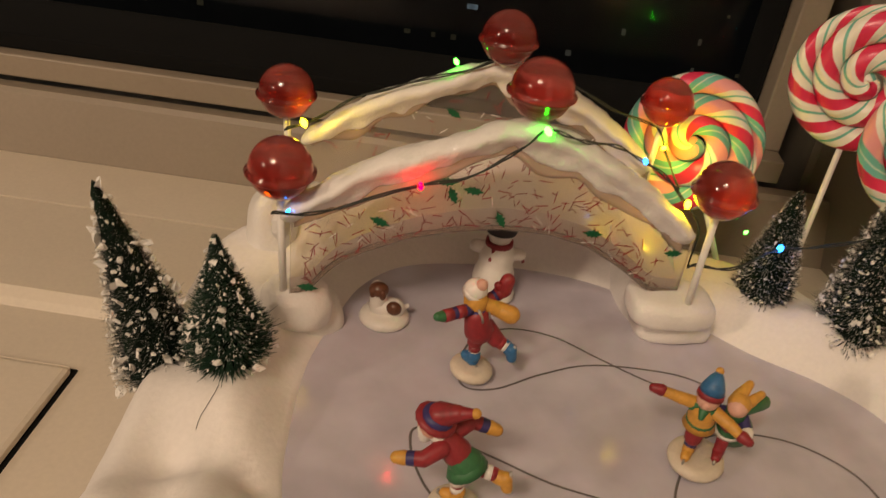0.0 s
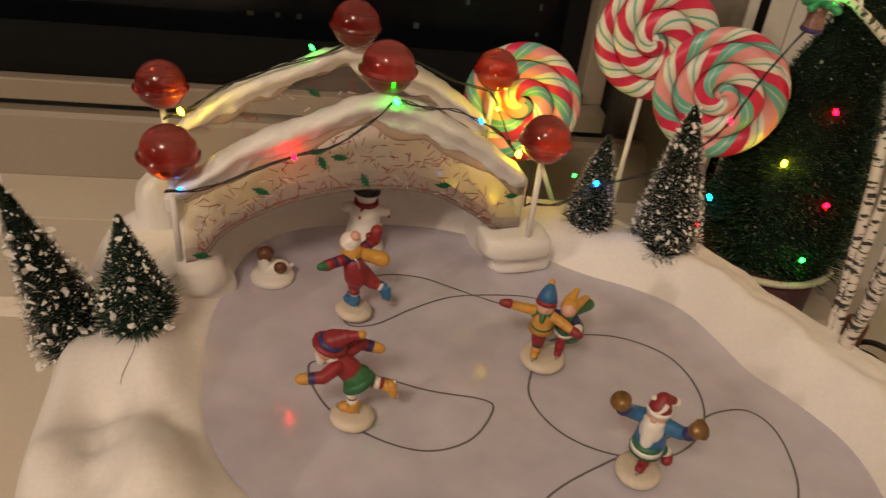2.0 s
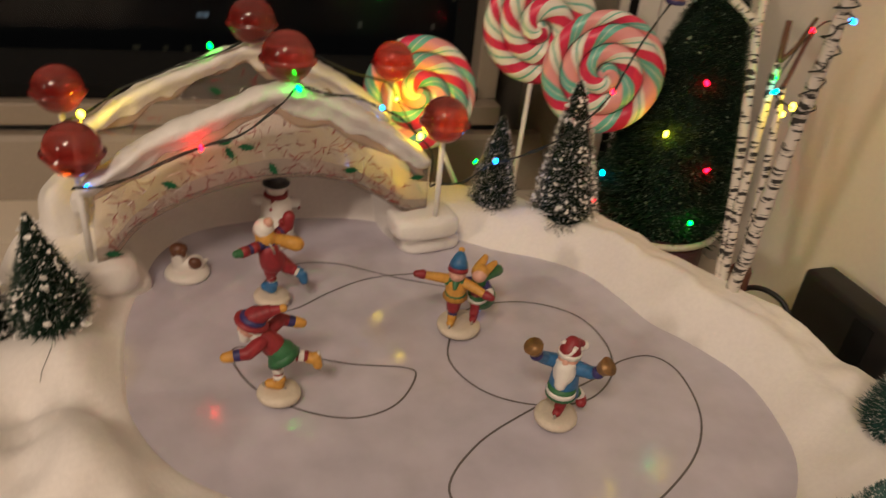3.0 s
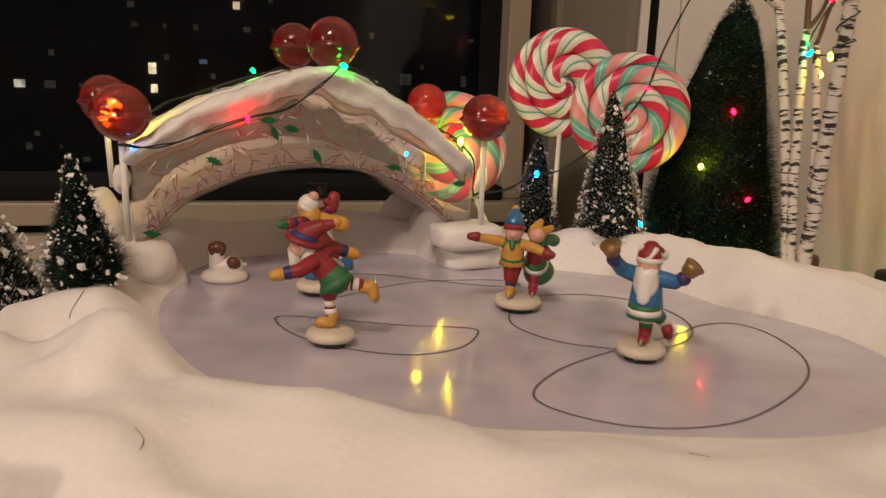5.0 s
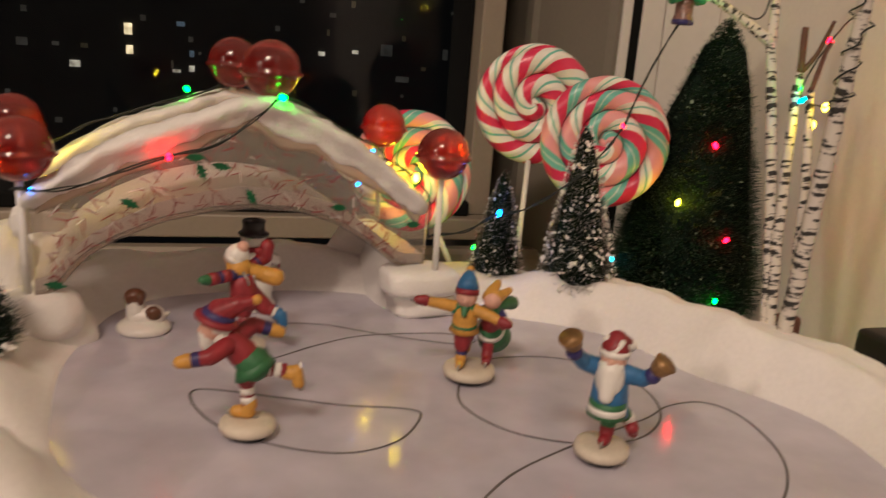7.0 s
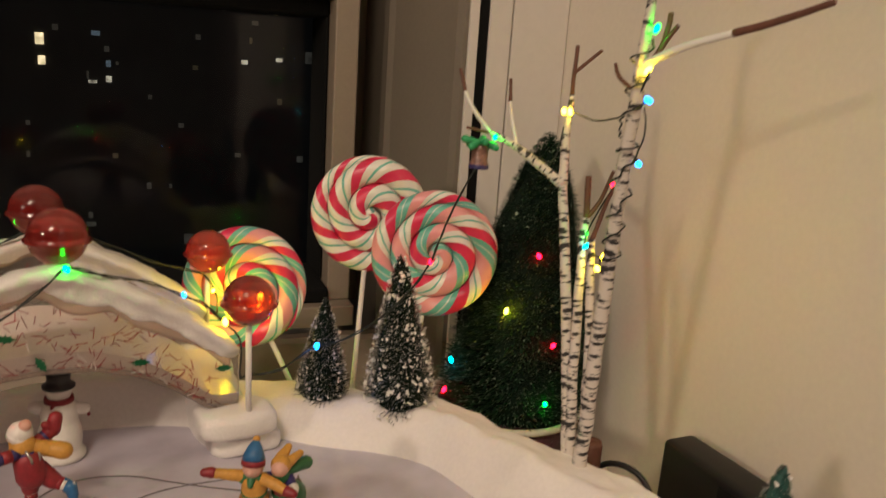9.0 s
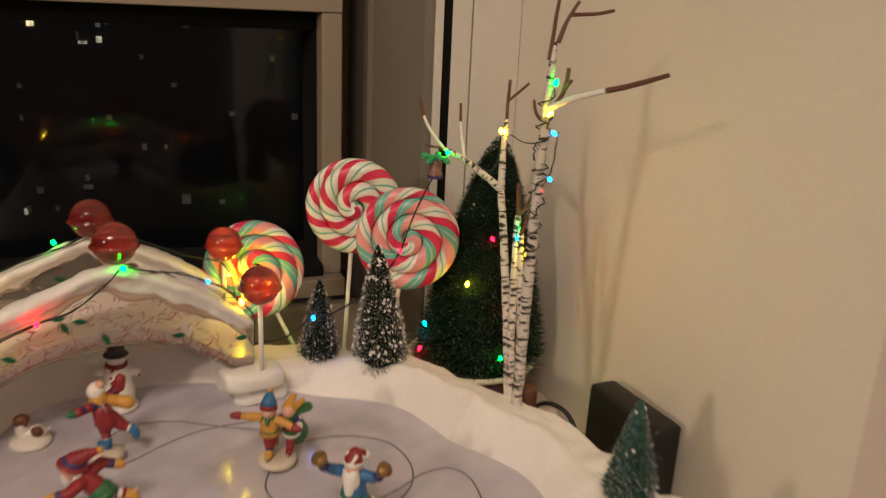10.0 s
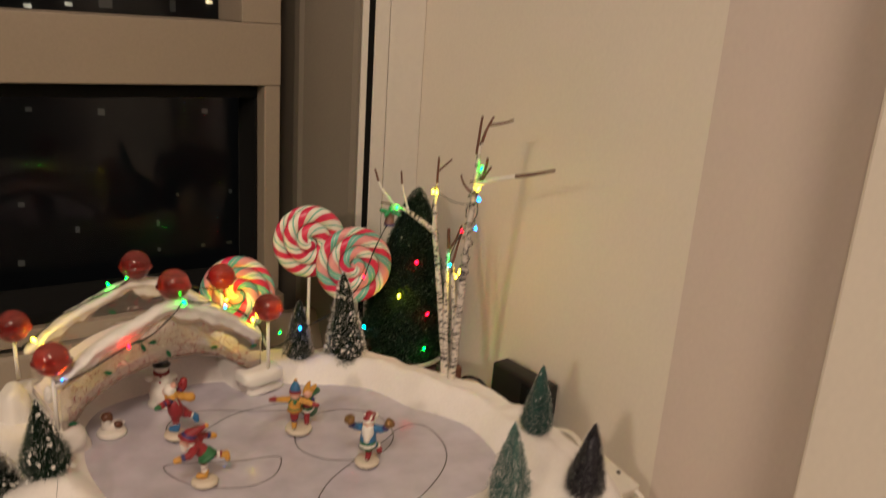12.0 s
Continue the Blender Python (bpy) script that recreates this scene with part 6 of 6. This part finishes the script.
WIRES = [
    [(0.002, -0.012, 0.0745), (0.012, -0.010, 0.0735), (0.030, -0.009, 0.0765), (0.063, -0.008, 0.0880), (0.086, -0.010, 0.0955), (0.103, -0.0105, 0.1080), (0.112, -0.0090, 0.1165),
     (0.125, -0.0075, 0.1125), (0.140, 0.004, 0.1060), (0.158, 0.020, 0.0960), (0.175, 0.028, 0.0860), (0.184, 0.020, 0.0820), (0.189, 0.007, 0.0790), (0.199, -0.001, 0.0660),
     (0.1985, -0.004, 0.048), (0.2035, -0.003, 0.046), (0.218, 0.004, 0.050), (0.232, 0.008, 0.054), (0.244, 0.013, 0.058), (0.262, 0.010, 0.062), (0.276, -0.006, 0.080), (0.290, -0.016, 0.100),
     (0.297, -0.019, 0.114), (0.303, -0.022, 0.135), (0.314, -0.027, 0.165), (0.324, -0.030, 0.184)],
    [(-0.002, 0.064, 0.079), (0.005, 0.067, 0.081), (0.018, 0.076, 0.0845), (0.034, 0.079, 0.093), (0.055, 0.0785, 0.101), (0.081, 0.078, 0.1085), (0.100, 0.078, 0.117), (0.113, 0.077, 0.118),
     (0.140, 0.078, 0.107), (0.165, 0.078, 0.094), (0.190, 0.082, 0.086), (0.199, 0.082, 0.079), (0.204, 0.080, 0.070), (0.189, 0.012, 0.079)],
    [(0.324, -0.028, 0.187), (0.338, -0.038, 0.181), (0.350, -0.050, 0.176), (0.356, -0.050, 0.196), (0.358, -0.0495, 0.203), (0.352, -0.080, 0.201), (0.338, -0.118, 0.208),
     (0.328, -0.139, 0.226)],
    [(0.367, -0.097, 0.209), (0.350, -0.118, 0.20), (0.362, -0.098, 0.18), (0.372, -0.077, 0.167), (0.350, -0.085, 0.140), (0.347, -0.104, 0.135)],
]
for w in WIRES:
    bm = bmesh.new()
    line = smooth_path([on_bridge(p) for p in w], 6)
    tube(bm, [p + Vector((noise.noise(p * 120), noise.noise(p * 120 + Vector((3, 0, 0))), noise.noise(p * 120 + Vector((0, 5, 0))))) * 0.0007 for p in line], 0.00044, 6)
    part("wire", bm, M_WIRE, lights, "thin dark wire", True, True)
# the wire wound round the thick birch stem
bm = bmesh.new()
line = []
for i in range(150):
    s = i / 149
    z = 0.13 + 0.11 * s
    c = Vector((0.3394 - 0.0085 * s, -0.1172 - 0.0130 * s, z))
    q = s * 2 * math.pi * 8 + 5.0 * noise.noise((s * 9, 9, 0))
    r = 0.0046 + 0.0022 * noise.noise((s * 60, 2, 0))
    line.append(c + Vector((math.cos(q), math.sin(q), 0)) * r)
tube(bm, line, 0.00045, 6)
part("wire", bm, M_WIRE, lights, "thin dark wire wound round the stem", True, True)

# a second strand, loosely twisted round the first
for w in WIRES[:2]:
    bm = bmesh.new()
    line = smooth_path([on_bridge(p) for p in w], 6)
    tube(bm, [p + Vector((0.3 * math.cos(i * 0.5), math.cos(i * 0.5), math.sin(i * 0.5))) * 0.0011 for i, p in enumerate(line)], 0.00040, 6)
    part("wire", bm, M_WIRE, lights, "thin dark wire", True, True)

BULBS = [
    ("green", (0.113, -0.0100, 0.1165)), ("red", (0.063, -0.0085, 0.0880)), ("blue", (0.176, 0.0600, 0.0640)), ("yellow", (0.0075, 0.0640, 0.0835)), ("yellow", (0.1915, 0.0030, 0.0770)),
    ("yellow", (0.2015, 0.0780, 0.0730)), ("green", (0.080, 0.0850, 0.1118)), ("blue", (0.244, 0.0130, 0.0580)), ("red", (0.297, -0.0190, 0.1140)), ("red", (0.4050, 0.0250, 0.1015)),
    ("red", (0.4150, 0.0110, 0.0410)), ("yellow", (0.387, 0.0310, 0.0620)), ("green", (0.4100, 0.0060, 0.0005)), ("cyan", (0.371, 0.0720, 0.0130)), ("red", (0.365, 0.0680, -0.0080)),
    ("green", (0.325, -0.0300, 0.1860)), ("yellow", (0.3570, -0.0520, 0.2030)), ("yellow", (0.3290, -0.1370, 0.2265)), ("blue", (0.3400, -0.1280, 0.2140)), ("yellow", (0.349, -0.1020, 0.1350)),
    ("cyan", (0.352, -0.0850, 0.1370)), ("red", (0.373, -0.0760, 0.1670)), ("green", (0.3330, -0.1345, 0.2440)), ("blue", (0.3440, -0.1230, 0.1850)), ("blue", (0.174, 0.027, 0.0870)),
    ("green", (0.2763, 0.1044, 0.0139)), ("blue", (0.0085, -0.0080, 0.0735)), ("green", (0.356, -0.0780, 0.1420)), ("red", (0.107, 0.0985, 0.1020)), ("green", (0.103, 0.0985, 0.1100)), ("yellow", (0.3340, -0.1262, 0.2250)), ("yellow", (0.3570, -0.0465, 0.2030)), ("yellow", (0.3565, -0.0900, 0.1260)),
]
for k, (colour, place) in enumerate(BULBS):
    place = on_bridge(place)
    bm = bmesh.new()
    ball(bm, (0, 0, 0), 0.0014 if place[0] > 0.32 and place[2] > 0.12 else 0.0016 if place[0] > 0.36 or k in (0, 3, 4, 7) else (0.0008 if place[0] < 0.01 and colour == "blue" else 0.0012), 0, (1, 1, 1.6), seg=10, rings=7)
    bm.transform(Matrix.Translation(place) @ pose(0, 0, 0, (k * 47) % 120 - 60, (k * 31) % 90 - 45, 0))
    bulb = part("bulb", bm, M_LED[colour], lights, "lit " + colour + " mini bulb", True, True)
# bright bulbs that tint what they hang on
for colour, place, watts in [("green", (0.113, -0.0095, 0.1175), 0.0075), ("red", (0.063, -0.0150, 0.0865), 0.0040), ("yellow", (0.0110, 0.0650, 0.0890), 0.015), ("yellow", (0.190, -0.0040, 0.0840), 0.005),
                             ("yellow", (0.1930, 0.0640, 0.0930), 0.014), ("yellow", (0.2180, 0.0960, 0.0680), 0.034), ("green", (0.353, -0.084, 0.1440), 0.006), ("yellow", (0.353, -0.094, 0.1300), 0.004), ("yellow", (0.3545, -0.055, 0.2050), 0.003),
                             ("yellow", (0.382, 0.0240, 0.0640), 0.014), ("red", (0.4010, 0.0180, 0.1020), 0.005), ("red", (0.4110, 0.0040, 0.0415), 0.004), ("blue", (0.2440, 0.0070, 0.0595), 0.004), ("green", (0.2735, 0.0985, 0.0139), 0.006)]:
    bulb_lamp(on_bridge(place), LED[colour][0], watts)

# hanging lantern ornament on the birch
orn = thing("lantern_ornament", (0.3145, -0.0325, 0.1695), "tiny jar lantern with a green leafy cap, hung on the birch", "ornament")
bm = bmesh.new()
lathe(bm, [(0.0042, 0), (0.0052, 0.001), (0.0052, 0.003), (0.0045, 0.004), (0.0046, 0.010), (0.0042, 0.0125)], (0, 0, 0), 18)
part("jar", bm, paint("speckled_jar", (0.25, 0.13, 0.10), 0.3, 0.6, 900, 300), orn, "speckled brown jar")
bm = bmesh.new()
lathe(bm, [(0.0052, -0.0004), (0.0056, 0.0002), (0.0056, 0.0016), (0.0050, 0.0022)], (0, 0, 0), 18)
part("ring", bm, M_NAVY, orn, "dark purple rim")
bm = bmesh.new()
for k in range(7):
    q = 2 * math.pi * k / 7
    limb(bm, (0.002 * math.cos(q), 0.002 * math.sin(q), 0.0138), (0.0085 * math.cos(q), 0.0085 * math.sin(q), 0.0120 + 0.003 * (k % 2)), 0.0016, 0.0022, 0, 6)
part("leaf_cap", bm, paint("bright_green_leaf", (0.04, 0.38, 0.14), 0.35, 0.3), orn, "bright green leafy cap")
bulb_lamp((0.322, -0.032, 0.1850), LED["green"][0], 0.002)
